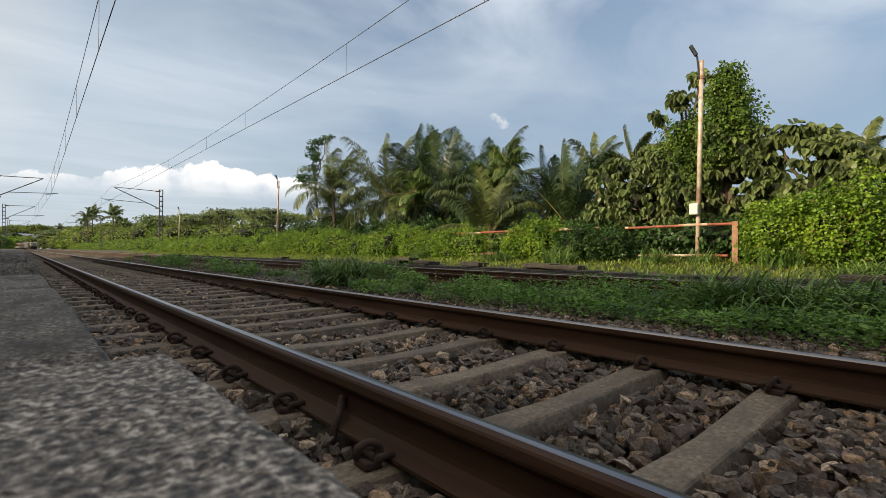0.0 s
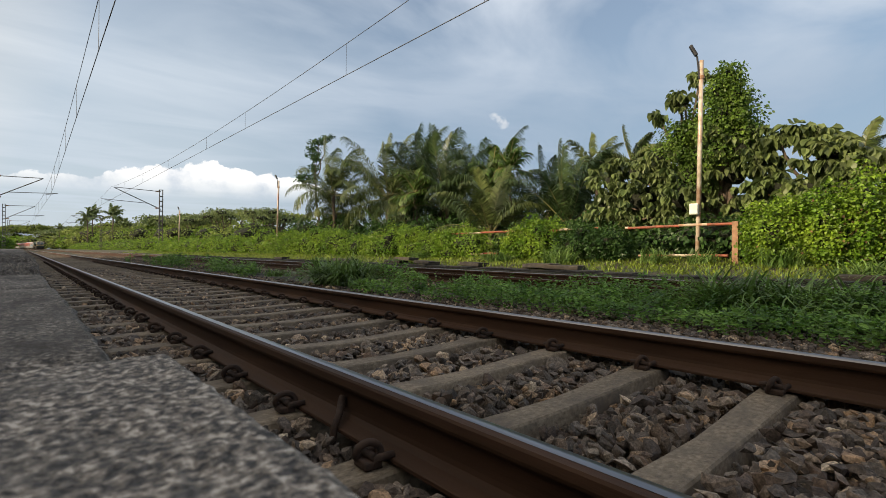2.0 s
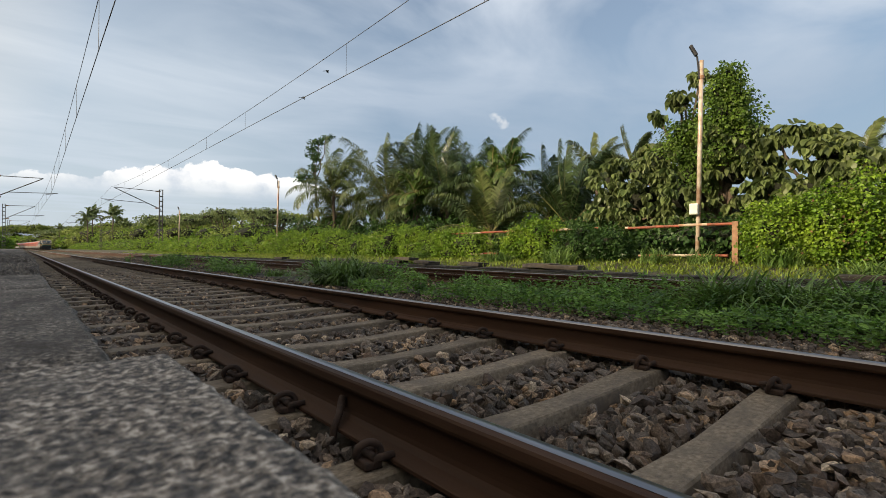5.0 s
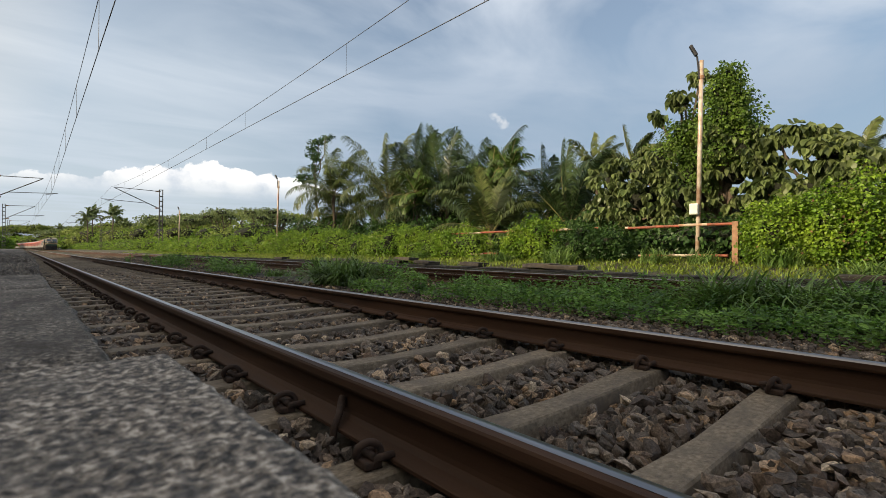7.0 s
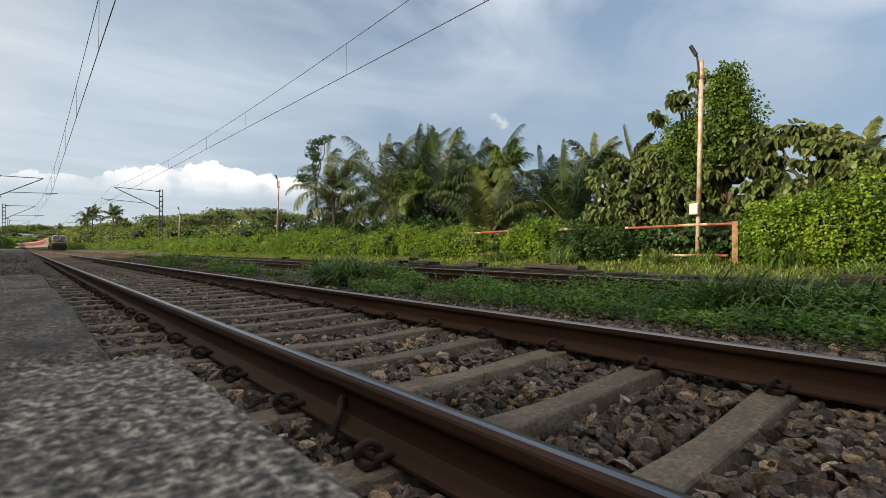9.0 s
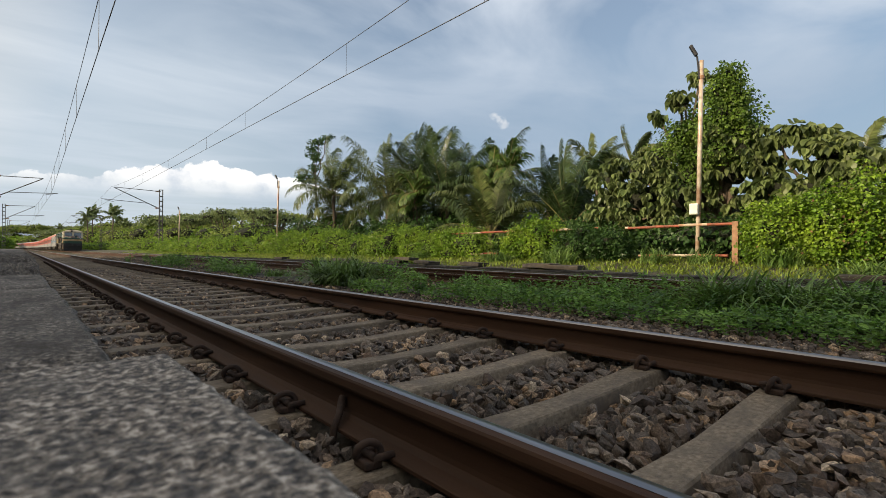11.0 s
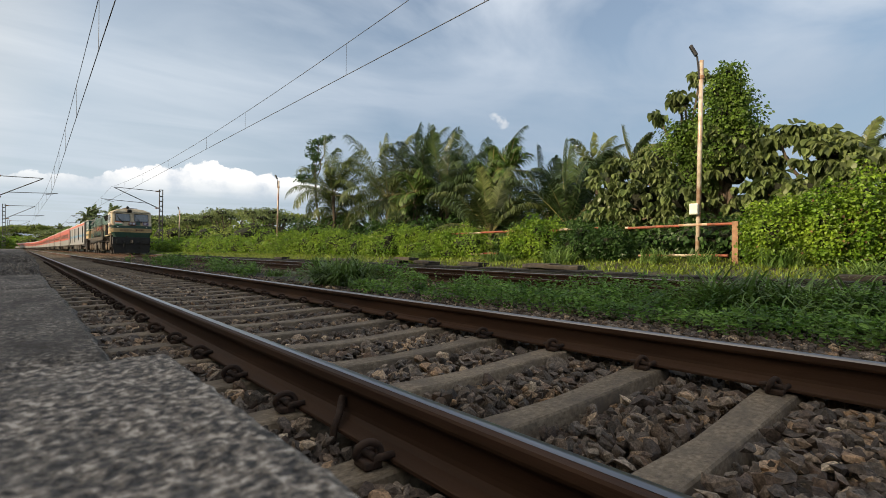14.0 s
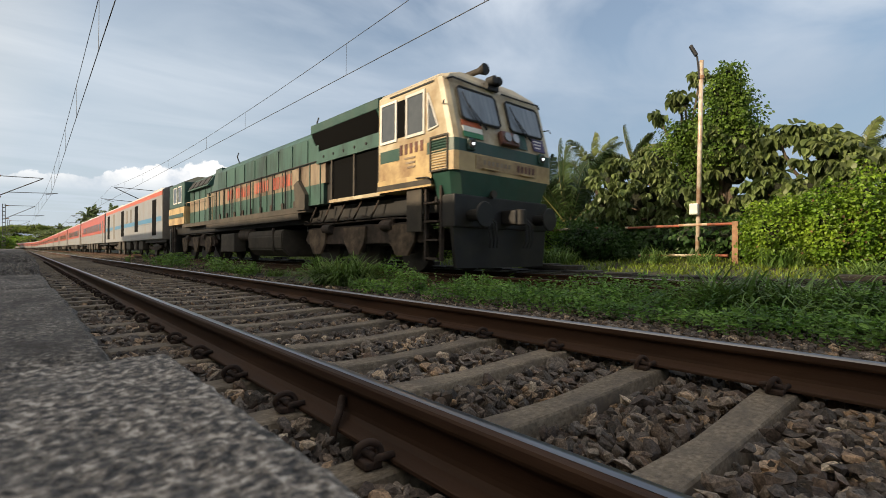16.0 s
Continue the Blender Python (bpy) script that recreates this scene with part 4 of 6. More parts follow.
        # marker lamps
        case = on_face((-0.10, 0.10, 0.22, 0.05, s * 1.06), 2.34, 0.0, "marker_lamp", M_GREEN, cab, "small lit marker lamp", bevel=0.03)
        part("rim", drum((0, -0.06, 0), (0, 1, 0), 0.075, 0.03, 16), M_GREY, case)
        part("lens", drum((0, -0.08, 0), (0, 1, 0), 0.027, 0.02, 14), M_LIGHT, case, "lit white lens")
        part("hand_rail", tube([(s * 0.55 - 0.2, -0.0, 1.94), (s * 0.55 - 0.2, -0.06, 1.94), (s * 0.55 + 0.2, -0.06, 1.94), (s * 0.55 + 0.2, 0, 1.94)], 0.014, 6), M_BUFF, cab)
    lamp = on_face((-0.26, 0.26, 0.28, 0.12, -0.02), 2.56, 0.0, "headlamp", M_MAROON, cab, "maroon twin headlamp", bevel=0.05)
    for s in (-0.12, 0.12):
        part("lens", drum((s, -0.13, 0.0), (0, 1, 0), 0.095, 0.05, 20), M_LENS, lamp, "round clear lens")
    on_face((-0.17, 0.17, 0.34, 0.01, 0.44), 2.62, 0.004, "badge", M_SEA, cab, "round faded emblem", bevel=0.004)
    for k, m in enumerate((M_ORANGE, M_FLAGW, M_FLAGG)):
        on_face((-0.26, 0.26, 0.105, 0.008, -0.98), 2.72 - k * 0.105, 0.003, "flag_band", m, cab)
    on_face((-0.20, 0.20, 0.28, 0.008, 1.02), 2.62, 0.003, "notice", M_PURPLE, cab, "purple notice")
    for k in range(3):
        on_face((-0.15, 0.12 - 0.04 * k, 0.025, 0.012, 1.02), 2.70 - 0.07 * k, 0.003, "notice_line", M_FLAGW, cab)
    plate = part("number_plate", boxed(-0.92, 0.92, -0.012, 0.0, 1.93, 2.17), M_BUFF, cab, "buff panel with faded brown marks")
    for k in range(5):
        part("number_mark", boxed(0.28 + k * 0.12, 0.345 + k * 0.12, -0.018, -0.008, 1.99, 2.12), M_MAROON, plate)
    for k in range(7):
        part("lettering", boxed(-0.72 + k * 0.12, -0.65 + k * 0.12, -0.017, -0.008, 2.02, 2.10), M_STRIPE, plate)
    # horns and roof lamp
    horn = part("horn", tube([(-0.42, 0.80, 3.93), (-0.34, 0.50, 3.96), (-0.31, 0.36, 3.97)], [0.05, 0.06, 0.12], 16), M_GREY, cab, "trumpet horn", smooth=True)
    part("mouth", drum((-0.31, 0.35, 3.97), (0.1, 1, 0), 0.112, 0.02, 16), M_RUBBER, horn)
    for dx in (-0.06, 0.08):
        part("roof_lamp", drum((-0.20 + dx, 0.22, 3.72), (0, 1, 0), 0.085, 0.22, 16, bevel=0.015), M_RUBBER, cab)
    part("lamp_bracket", boxed(-0.34, -0.02, 0.24, 0.42, 3.56, 3.70), M_BLACK, cab)
    # buffer beam, plough, couplings
    beam = part("buffer_beam", boxed(-1.40, 1.40, 0.06, 0.40, 0.86, 1.45, bevel=0.03), M_BLACK, loco, "black buffer beam")
    part("plough", extrude([(-1.30, 0.13), (1.30, 0.13), (1.40, 0.88), (-1.40, 0.88)], 0.10, 0.18), M_BLACK, beam, "black rail guard")
    for s in (-1, 1):
        b = part("buffer", drum((s * 0.98, -0.10, 1.08), (0, 1, 0), 0.11, 0.36, 18, bevel=0.02), M_BLACK, beam, "round side buffer")
        part("buffer_head", drum((s * 0.98, -0.30, 1.08), (0, 1, 0), 0.23, 0.05, 26, bevel=0.015), M_BLACK, b)
        for k in range(3):
            hose = [(s * (0.45 + 0.1 * k), 0.06, 1.1), (s * (0.46 + 0.1 * k), -0.10, 0.95), (s * (0.44 + 0.1 * k), -0.13, 0.65), (s * (0.40 + 0.1 * k), -0.08, 0.5)]
            part("hose", tube(hose, 0.02, 6), M_RUBBER, beam)
    part("coupler", boxed(-0.13, 0.13, -0.30, 0.06, 0.94, 1.22, bevel=0.04), M_BLACK, beam, "knuckle coupler")
    part("knuckle", drum((0.04, -0.30, 1.08), (0, 0, 1), 0.11, 0.30, 14, bevel=0.02), M_BLACK, beam)
    part("marker_disc", drum((-0.42, 0.0, 1.50), (0, 1, 0), 0.075, 0.05, 16), M_GREY, beam)
    for s in (-1, 1):
        ladder = part("step_ladder", boxed(s * 1.36 - 0.04, s * 1.36 + 0.04, 0.42, 0.47, 0.25, 1.62), M_GRIME, loco, "side steps with brown stringers")
        part("stringer", boxed(s * 1.36 - 0.04, s * 1.36 + 0.04, 0.86, 0.91, 0.25, 1.62), M_GRIME, ladder)
        for z in (0.28, 0.62, 0.96, 1.30):
            part("tread", boxed(s * 1.36 - 0.10, s * 1.36 + 0.10, 0.47, 0.86, z, z + 0.035), M_GRIME, ladder)
        part("side_panel", boxed(s * 1.40 - 0.02, s * 1.40 + 0.02, 0.98, 1.45, 0.80, 1.62, bevel=0.01), M_GREY, loco)
    # underframe and hood
    part("underframe", boxed(-1.12, 1.12, 0.4, 21.9, 1.16, 1.56, bevel=0.02), M_BLACK, loco)
    sill = part("sill", boxed(-1.46, 1.46, 5.9, 19.2, 1.44, 1.60, bevel=0.01), M_GREY, loco, "dusty grey walkway edge")
    part("hood_lower", boxed(-1.40, 1.40, 5.0, 15.3, 1.60, 2.12), M_SEA, loco, "faded green doors")
    part("hood_stripe", boxed(-1.402, 1.402, 4.9, 15.3, 2.12, 2.68), M_STRIPE, loco, "dirty cream stripe")
    part("hood_upper", extrude([(-1.40, 2.68), (-1.40, 3.36), (-1.15, 3.60), (1.15, 3.60), (1.40, 3.36), (1.40, 2.68)], 5.3, 13.8), M_SEA, loco, "faded green hood")
    for s in (-1, 1):
        x = s * 1.412
        for k in range(17):
            part("door_seam", boxed(x - 0.012, x + 0.012, 5.15 + k * 0.60, 5.19 + k * 0.60, 1.62, 2.66), M_GREEN, loco)
        for k in range(8):
            part("hood_rib", boxed(x - 0.01, x + 0.01, 5.9 + k * 0.98, 5.93 + k * 0.98, 2.72, 3.32), M_SEA, loco)
        for k in range(9):
            part("bracket", boxed(x - 0.03, x + 0.05, 6.6 + k * 0.85, 6.75 + k * 0.85, 1.58, 1.78), M_GRIME, loco)
        for k in range(10):
            part("rail_post", tube([(x + s * 0.05, 6.3 + k * 0.94, 1.60), (x + s * 0.05, 6.3 + k * 0.94, 2.70)], 0.02, 6), M_RUBBER, loco)
        for k in range(5):
            y0 = 2.6 + k * 0.75
            part("cable", tube([(s * 1.28, y0, 1.58), (s * 1.33, y0 + 0.15, 1.30), (s * 1.30, y0 + 0.35, 1.16), (s * 1.26, y0 + 0.75, 1.22)], 0.022, 6), M_GRIME, loco)
        part("walk_rail", tube([(x + s * 0.03, 4.9, 2.70), (x + s * 0.03, 15.2, 2.70)], 0.016, 6), M_RUBBER, loco)
        # lettering along the stripe, too worn to read
        rng = random.Random(2)
        yy = 6.9
        while yy < 12.6:
            l = rng.uniform(0.16, 0.30)
            part("lettering", boxed(x - 0.006, x + 0.006, yy, yy + l, 2.22 + rng.uniform(0, 0.03), 2.58), M_LETTER, loco)
            yy += l + rng.choice((0.06, 0.06, 0.06, 0.35))
        # radiator with its overhanging intake
        part("radiator_lower", boxed(s * 1.40 - 0.06, s * 1.40 + 0.06, 2.36, 5.3, 2.62, 2.92), M_SEA, loco, "green band under the radiator")
        for k in range(5):
            part("lift_eye", drum((x + s * 0.045, 2.9 + k * 0.5, 2.76), (1, 0, 0), 0.035, 0.04, 8), M_RUBBER, loco)
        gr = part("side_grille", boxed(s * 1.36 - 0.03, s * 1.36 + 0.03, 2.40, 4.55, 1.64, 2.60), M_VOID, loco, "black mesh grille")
        for yy in (2.42, 3.46, 4.52):
            part("post", boxed(x - 0.03, x + 0.05, yy - 0.03, yy + 0.03, 1.62, 2.62), M_GREY, gr)
        ledge = part("ledge", boxed(x - 0.05, x + 0.09, 2.36, 4.6, 1.58, 1.66, bevel=0.01), M_CREAM, loco)
    part("radiator_core", boxed(-1.30, 1.30, 2.36, 5.3, 1.62, 3.55), M_BLACK, loco)
    for s in (-1, 1):
        prof = [(s * 1.30, 2.92), (s * 1.50, 3.42), (s * 1.50, 3.62), (s * 1.20, 3.76), (s * 1.20, 2.92)]
        part("radiator_intake", extrude(prof, 2.38, 5.55), M_GREEN, loco, "dark overhanging intake")
        mesh = part("intake_mesh", boxed(-0.012, 0.012, 2.46, 5.47, -0.25, 0.25), M_VOID, loco, "flat black panel for the intake mesh and its dark depth")
        mesh.matrix_basis = pose(s * 1.408, 0, 3.17, 0, s * 21.8, 0)
        for k in range(7):
            sl = part("intake_slat", boxed(-0.012, 0.012, 2.5, 5.45, -0.006, 0.006), M_RUBBER, loco)
            sl.matrix_basis = pose(s * (1.325 + 0.026 * k), 0, 2.97 + k * 0.065)
    part("radiator_roof", boxed(-1.2, 1.2, 2.38, 5.5, 3.55, 3.76, bevel=0.03), M_GREEN, loco)
    for yy in (5.6, 11.9):
        part("roof_bracket", tube([(-1.2, yy, 3.5), (-1.3, yy, 3.75), (-1.25, yy, 3.9)], 0.02, 6), M_BLACK, loco)
    # rear equipment, stepped in, with sloping grid hatches
    part("brake_hood", boxed(-1.25, 1.25, 13.8, 18.6, 1.60, 3.05, bevel=0.02), M_SEA, loco, "green rear hood")
    part("rear_stripe", boxed(-1.254, 1.254, 13.85, 18.6, 2.12, 2.62), M_STRIPE, loco)
    part("grid_hatch", extrude([(-1.42, 3.05), (-1.10, 3.55), (1.10, 3.55), (1.42, 3.05)], 15.2, 18.4), M_SEA, loco, "sloping grid hatch")
    part("hood_end", extrude([(-1.40, 2.70), (-1.25, 3.62), (1.25, 3.62), (1.40, 2.70)], 13.8, 14.6), M_GREEN, loco)
    for s in (-1, 1):
        for k in range(4):
            g = part("hatch_grille", boxed(-0.02, 0.02, -0.32, 0.32, -0.20, 0.20), M_RUBBER, loco)
            g.matrix_basis = pose(s * 1.27, 15.65 + k * 0.78, 3.30, 0, s * -32, 0)
        for k in range(5):
            part("door_seam", boxed(s * 1.262 - 0.012, s * 1.262 + 0.012, 14.4 + k * 0.85, 14.44 + k * 0.85, 1.62, 3.0), M_GREEN, loco)
        part("hand_rail", tube([(s * 1.44, 14.4, 1.6), (s * 1.44, 14.4, 2.55), (s * 1.44, 18.5, 2.55), (s * 1.44, 18.5, 1.6)], 0.018, 6), M_CREAM, loco)
        part("air_duct", extrude([(-0.35, 1.5), (0.2, 1.5), (0.35, 2.2), (0.1, 2.3), (-0.35, 1.9)], 0, 0.12), M_GREY, loco).matrix_basis = Matrix.Translation((s * 1.40, 6.2, 0)) @ Matrix.Rotation(radians(90), 4, "Z")
    part("exhaust", boxed(-0.4, 0.4, 8.0, 9.0, 3.60, 3.78, bevel=0.03), M_BLACK, loco)
    for k in range(3):
        part("fan", drum((0, 15.8 + k * 0.95, 3.6), (0, 0, 1), 0.42, 0.14, 22, bevel=0.02), M_BLACK, loco)
    # trailing cab; the shadow on its upper half is put in as dark green
    rear = part("rear_cab", boxed(-w, w, 18.7, 21.7, 2.42, 3.56, bevel=0.05), M_GREEN, loco, "buff trailing cab, upper half dark green for its shadow")
    part("rear_lower", boxed(-w, w, 18.7, 21.8, 1.62, 2.42), M_BUFF, rear)
    part("rear_roof", extrude([(-w, 3.56), (-0.9, 3.84), (0.9, 3.84), (w, 3.56)], 18.7, 21.6), M_CREAM, rear)
    for s in (-1, 1):
        x = s * (w + 0.012)
        for a in (19.2, 20.1):
            part("side_glass", boxed(min(x, x - s * 0.03), max(x, x - s * 0.03), a, a + 0.6, 2.66, 3.36), M_GLASS, rear)
            part("window_frame", pane_frame(x + 0.01, a - 0.05, a + 0.65, 2.61, 3.41, 0.05, 0.02), M_FRAME, rear)
        part("rear_stripe", boxed(x - 0.02, x, 18.8, 21.7, 1.95, 2.12), M_GREEN, rear)
        lad = part("step_ladder", boxed(s * 1.36 - 0.04, s * 1.36 + 0.04, 20.9, 20.95, 0.25, 1.62), M_GRIME, loco)
        part("stringer", boxed(s * 1.36 - 0.04, s * 1.36 + 0.04, 21.35, 21.4, 0.25, 1.62), M_GRIME, lad)
    part("rear_beam", boxed(-1.4, 1.4, 21.6, 21.95, 0.3, 1.45), M_BLACK, loco)
    # tank, boxes
    tank = [(1.42 * c, 0.62 + 0.44 * s) for c, s in ((1, 0.55), (0.97, 0.95), (-0.97, 0.95), (-1, 0.55), (-0.98, -0.35), (-0.80, -0.85), (0.80, -0.85), (0.98, -0.35))]
    part("fuel_tank", extrude(tank, 7.6, 10.4, bevel=0.04), M_GREY, loco, "dusty grey belly tank")
    for s in (-1, 1):
        part("tank_strap", boxed(s * 1.40 - 0.03, s * 1.40 + 0.03, 8.2, 8.28, 0.4, 1.1), M_GRIME, loco)
        part("battery_box", boxed(s * 1.2 - 0.22, s * 1.2 + 0.22, 11.8, 13.3, 0.36, 1.02, bevel=0.03), M_GREY, loco, "grey equipment box")
        part("air_reservoir", drum((s * 1.15, 11.1, 0.95), (0, 1, 0), 0.2, 1.1, 16, bevel=0.04), M_GRIME, loco)
        part("lower_beam", boxed(s * 1.40 - 0.05, s * 1.40 + 0.05, 6.4, 15.2, 1.26, 1.44, bevel=0.01), M_GREY, loco)
    for yc in (3.75, 17.6):
        axles = (-1.9, 0.0, 1.9)
        b = bogie_frame(5.4, 0.8, loco, axles)
        b.location = (0, yc, 0)
        for a in axles:
            ws = part("wheelset", wheelset(), M_WHEEL, loco)
            ws.location = (0, yc + a, 0.545)
            WHEELS.append((ws, yc + a))
    loco.scale = (1.0, 1.0, 1.035)
    return loco


loco = build_loco()

M_CRED = material("red_coach_paint", [(0.34, 0.045, 0.03), (0.42, 0.07, 0.045)], scale=2, rough=0.4, bump=0, stain=(0.38, 0.10, 0.06), stain_scale=0.6, vary=0.1)
M_CGREY = material("light_grey_coach_paint", [(0.20, 0.21, 0.225), (0.28, 0.29, 0.305)], scale=2, rough=0.45, bump=0, stain=(0.23, 0.21, 0.19), stain_scale=0.8, vary=0.08)
M_CROOF = material("silver_coach_roof", [(0.42, 0.41, 0.39), (0.52, 0.51, 0.49)], scale=2, rough=0.5, bump=0.05, vary=0.08)
M_CBLUE = material("blue_coach_stripe", [(0.06, 0.22, 0.40), (0.08, 0.27, 0.46)], rough=0.45, bump=0)
M_CORANGE = material("orange_red_coach_band", [(0.55, 0.10, 0.045), (0.62, 0.13, 0.06)], rough=0.45, bump=0)
M_CEND = material("grey_coach_end", [(0.15, 0.14, 0.125), (0.20, 0.185, 0.165)], rough=0.7, bump=0.1)


def build_coach(power, label):
    """A coach whose leading end is at y = 0."""
    c = thing("generator_car" if power else "coach", label, "railway coach", "train")
    l, w = 23.2, 1.56
    body_m, low_m = (M_CGREY, M_CGREY) if power else (M_CRED, M_CGREY)
    part("body_upper", boxed(-w, w, 0.12, l - 0.12, 1.95, 3.42), body_m, c)
    part("body_lower", boxed(-w, w, 0.12, l - 0.12, 1.02, 1.95, bevel=0.04), low_m, c)
    part("cant_band", boxed(-w, w, 0.12, l - 0.12, 3.42, 3.66), M_CORANGE if power else M_CRED, c, "band under the roof")
    roof = [(w * math.cos(a) if 0 < i < 8 else w * math.cos(a), 3.66 + 0.40 * math.sin(a)) for i, a in enumerate(math.pi * k / 8 for k in range(9))]
    part("roof", extrude(roof, 0.05, l - 0.05), M_CROOF, c, "curved silver roof")
    part("end_wall", extrude([(w - 0.02, 1.0), (w - 0.02, 3.7), (w * 0.72, 3.95), (-w * 0.72, 3.95), (-w + 0.02, 3.7), (-w + 0.02, 1.0)], 0.02, 0.14), M_CEND, c, "grey end")
    part("gangway", boxed(-0.6, 0.6, -0.35, 0.04, 1.1, 3.3, bevel=0.05), M_RUBBER, c)
    part("gangway", boxed(-0.6, 0.6, l - 0.04, l + 0.35, 1.1, 3.3, bevel=0.05), M_RUBBER, c)
    for s in (-1, 1):
        x = s * (w + 0.004)
        x0, x1 = min(x, x - s * 0.03), max(x, x - s * 0.03)
        if power:
            part("stripe", boxed(x0, x1, 0.3, l - 0.3, 2.02, 2.28), M_CBLUE, c, "blue stripe")
            for y, wd, z0, z1 in ((1.6, 1.1, 1.25, 3.3), (7.2, 1.2, 1.6, 3.3), (9.6, 0.6, 2.3, 3.2), (11.2, 0.6, 2.3, 3.2), (12.9, 1.3, 1.4, 3.3), (17.5, 1.0, 1.25, 3.3), (20.5, 1.3, 1.3, 3.3)):
                part("side_door", boxed(x0 - 0.004, x1 + 0.004, y, y + wd, z0, z1), M_VOID if wd > 1.0 else M_CEND, c, "flat dark panel for a door opening")
        else:
            part("window_strip", boxed(x0, x1, 2.6, l - 2.6, 2.22, 2.92), M_DARKPANE, c, "dark window strip")
            for k in range(9):
                part("window_post", boxed(x0 - 0.004, x1 + 0.004, 4.5 + k * 1.9, 4.9 + k * 1.9, 2.2, 2.94), M_CRED, c)
            for y in (0.9, l - 1.7):
                part("door", boxed(x0 - 0.003, x1 + 0.003, y, y + 0.8, 1.12, 3.1), M_CEND, c, "grey entrance door")
        for k, y in enumerate((6.2, 8.4, 10.8, 13.2, 15.3)):
            part("equipment_box", boxed(s * 1.25 - 0.2, s * 1.25 + 0.2, y, y + (1.3, 1.0, 1.6)[k % 3], 0.42, 1.0, bevel=0.03), M_GREY, c)
    part("underframe", boxed(-1.3, 1.3, 0.3, l - 0.3, 0.85, 1.03), M_BLACK, c)
    for y in (4.1, l - 4.1):
        b = part("bogie", boxed(-1.1, 1.1, y - 0.9, y + 0.9, 0.55, 0.8, bevel=0.04), M_BLACK, c)
        for s in (-1, 1):
            part("side_frame", extrude([(-1.8, 0.55), (-1.6, 0.72), (-0.6, 0.62), (0.6, 0.62), (1.6, 0.72), (1.8, 0.55), (0.7, 0.42), (-0.7, 0.42)], -0.06, 0.06), M_GRIME, b).matrix_basis = Matrix.Translation((s * 1.1, y, 0)) @ Matrix.Rotation(radians(90), 4, "Z")
        for a in (-1.28, 1.28):
            part("wheelset", wheelset(0.457), M_WHEEL, c).location = (0, y + a, 0.457)
    for k in range(2):
        part("roof_unit", boxed(-1.0, 1.0, 3.0 + k * 14.5, 5.4 + k * 14.5, 4.0, 4.14, bevel=0.05), M_CROOF, c)
    return c


generator = build_coach(True, "pale grey generator car with a blue stripe")
coaches = [build_coach(False, "red and grey express coach with dark windows")]
for _ in range(15):
    coaches.append(copy_thing(coaches[0], Matrix()))

# ---- motion ----
SPEED, LAST = 21.4, 6.12


def on_line(s):
    """The pose of a point of the train's line at the distance s, turned along it."""
    turn = math.degrees(math.atan(max(0.0, s - BEND_AT) / BEND_R))
    return pose(C2 + bend(s), s, 0, 0, 0, turn)


def vehicle_pose(s, length):
    a, b = on_line(s).translation, on_line(s + length).translation
    return pose(a.x, a.y, 0, 0, 0, -math.degrees(math.atan2(b.x - a.x, b.y - a.y)))


def key_train():
    times = [k * 0.5 for k in range(33)]
    walk(loco, [(t, vehicle_pose(LAST + SPEED * (16 - t), 22)) for t in times])
    s = 22.9
    for c in [generator] + coaches:
        walk(c, [(t, vehicle_pose(LAST + s + SPEED * (16 - t), 23.2)) for t in times])
        s += 23.9
    for ws, y in WHEELS:
        walk(ws, [(k / 30, pose(0, y, 0.545, math.degrees(SPEED * k / 30 / 0.545) % 360)) for k in range(481)])


# ---- plants ----
M_WEED = leaf_material("weed_leaf", (0.050, 0.135, 0.016), (0.21, 0.35, 0.065))
M_GRASS = leaf_material("grass_blade", (0.055, 0.125, 0.020), (0.23, 0.34, 0.09))
M_TURF = leaf_material("sunlit_turf", (0.13, 0.20, 0.022), (0.25, 0.31, 0.045))
M_VINE = leaf_material("creeper_leaf", (0.068, 0.165, 0.011), (0.235, 0.345, 0.030))
M_VINE_MID = leaf_material("climber_leaf", (0.04, 0.10, 0.012), (0.16, 0.25, 0.035))
# dark green, lowered further to hold the shade beneath the palm crowns
M_VINE_DARK = leaf_material("dark_leaf_with_shade", (0.022, 0.062, 0.012), (0.06, 0.12, 0.024))
M_BROAD = leaf_material("broad_tree_leaf", (0.075, 0.115, 0.036), (0.19, 0.235, 0.085), rough=0.42)
M_PALM = leaf_material("palm_leaflet", (0.032, 0.062, 0.016), (0.185, 0.22, 0.072), rough=0.36)
M_PALM_DARK = leaf_material("dark_palm_leaflet", (0.018, 0.042, 0.014), (0.09, 0.135, 0.045), rough=0.33)
M_ARECA = leaf_material("areca_leaflet", (0.045, 0.09, 0.016), (0.12, 0.19, 0.04), rough=0.4)
M_BANANA = leaf_material("banana_leaf", (0.08, 0.16, 0.025), (0.13, 0.22, 0.045), rough=0.4)
# paler, greyer green: the haze of distance is put into the leaf colour
M_FAR = leaf_material("distant_haze_leaf", (0.11, 0.16, 0.055), (0.22, 0.27, 0.10), rough=0.6)
M_CANOPY = leaf_material("canopy_leaf", (0.12, 0.18, 0.03), (0.26, 0.31, 0.07), rough=0.6)
M_DRY = leaf_material("dry_leaf", (0.10, 0.06, 0.025), (0.20, 0.13, 0.05), rough=0.7)
M_BARK = material("bark", [(0.06, 0.045, 0.032), (0.12, 0.09, 0.065), (0.18, 0.14, 0.10)], scale=8, rough=0.95, bump=0.8, bump_scale=25, stretch=(1, 1, 0.4), depth=0.03)
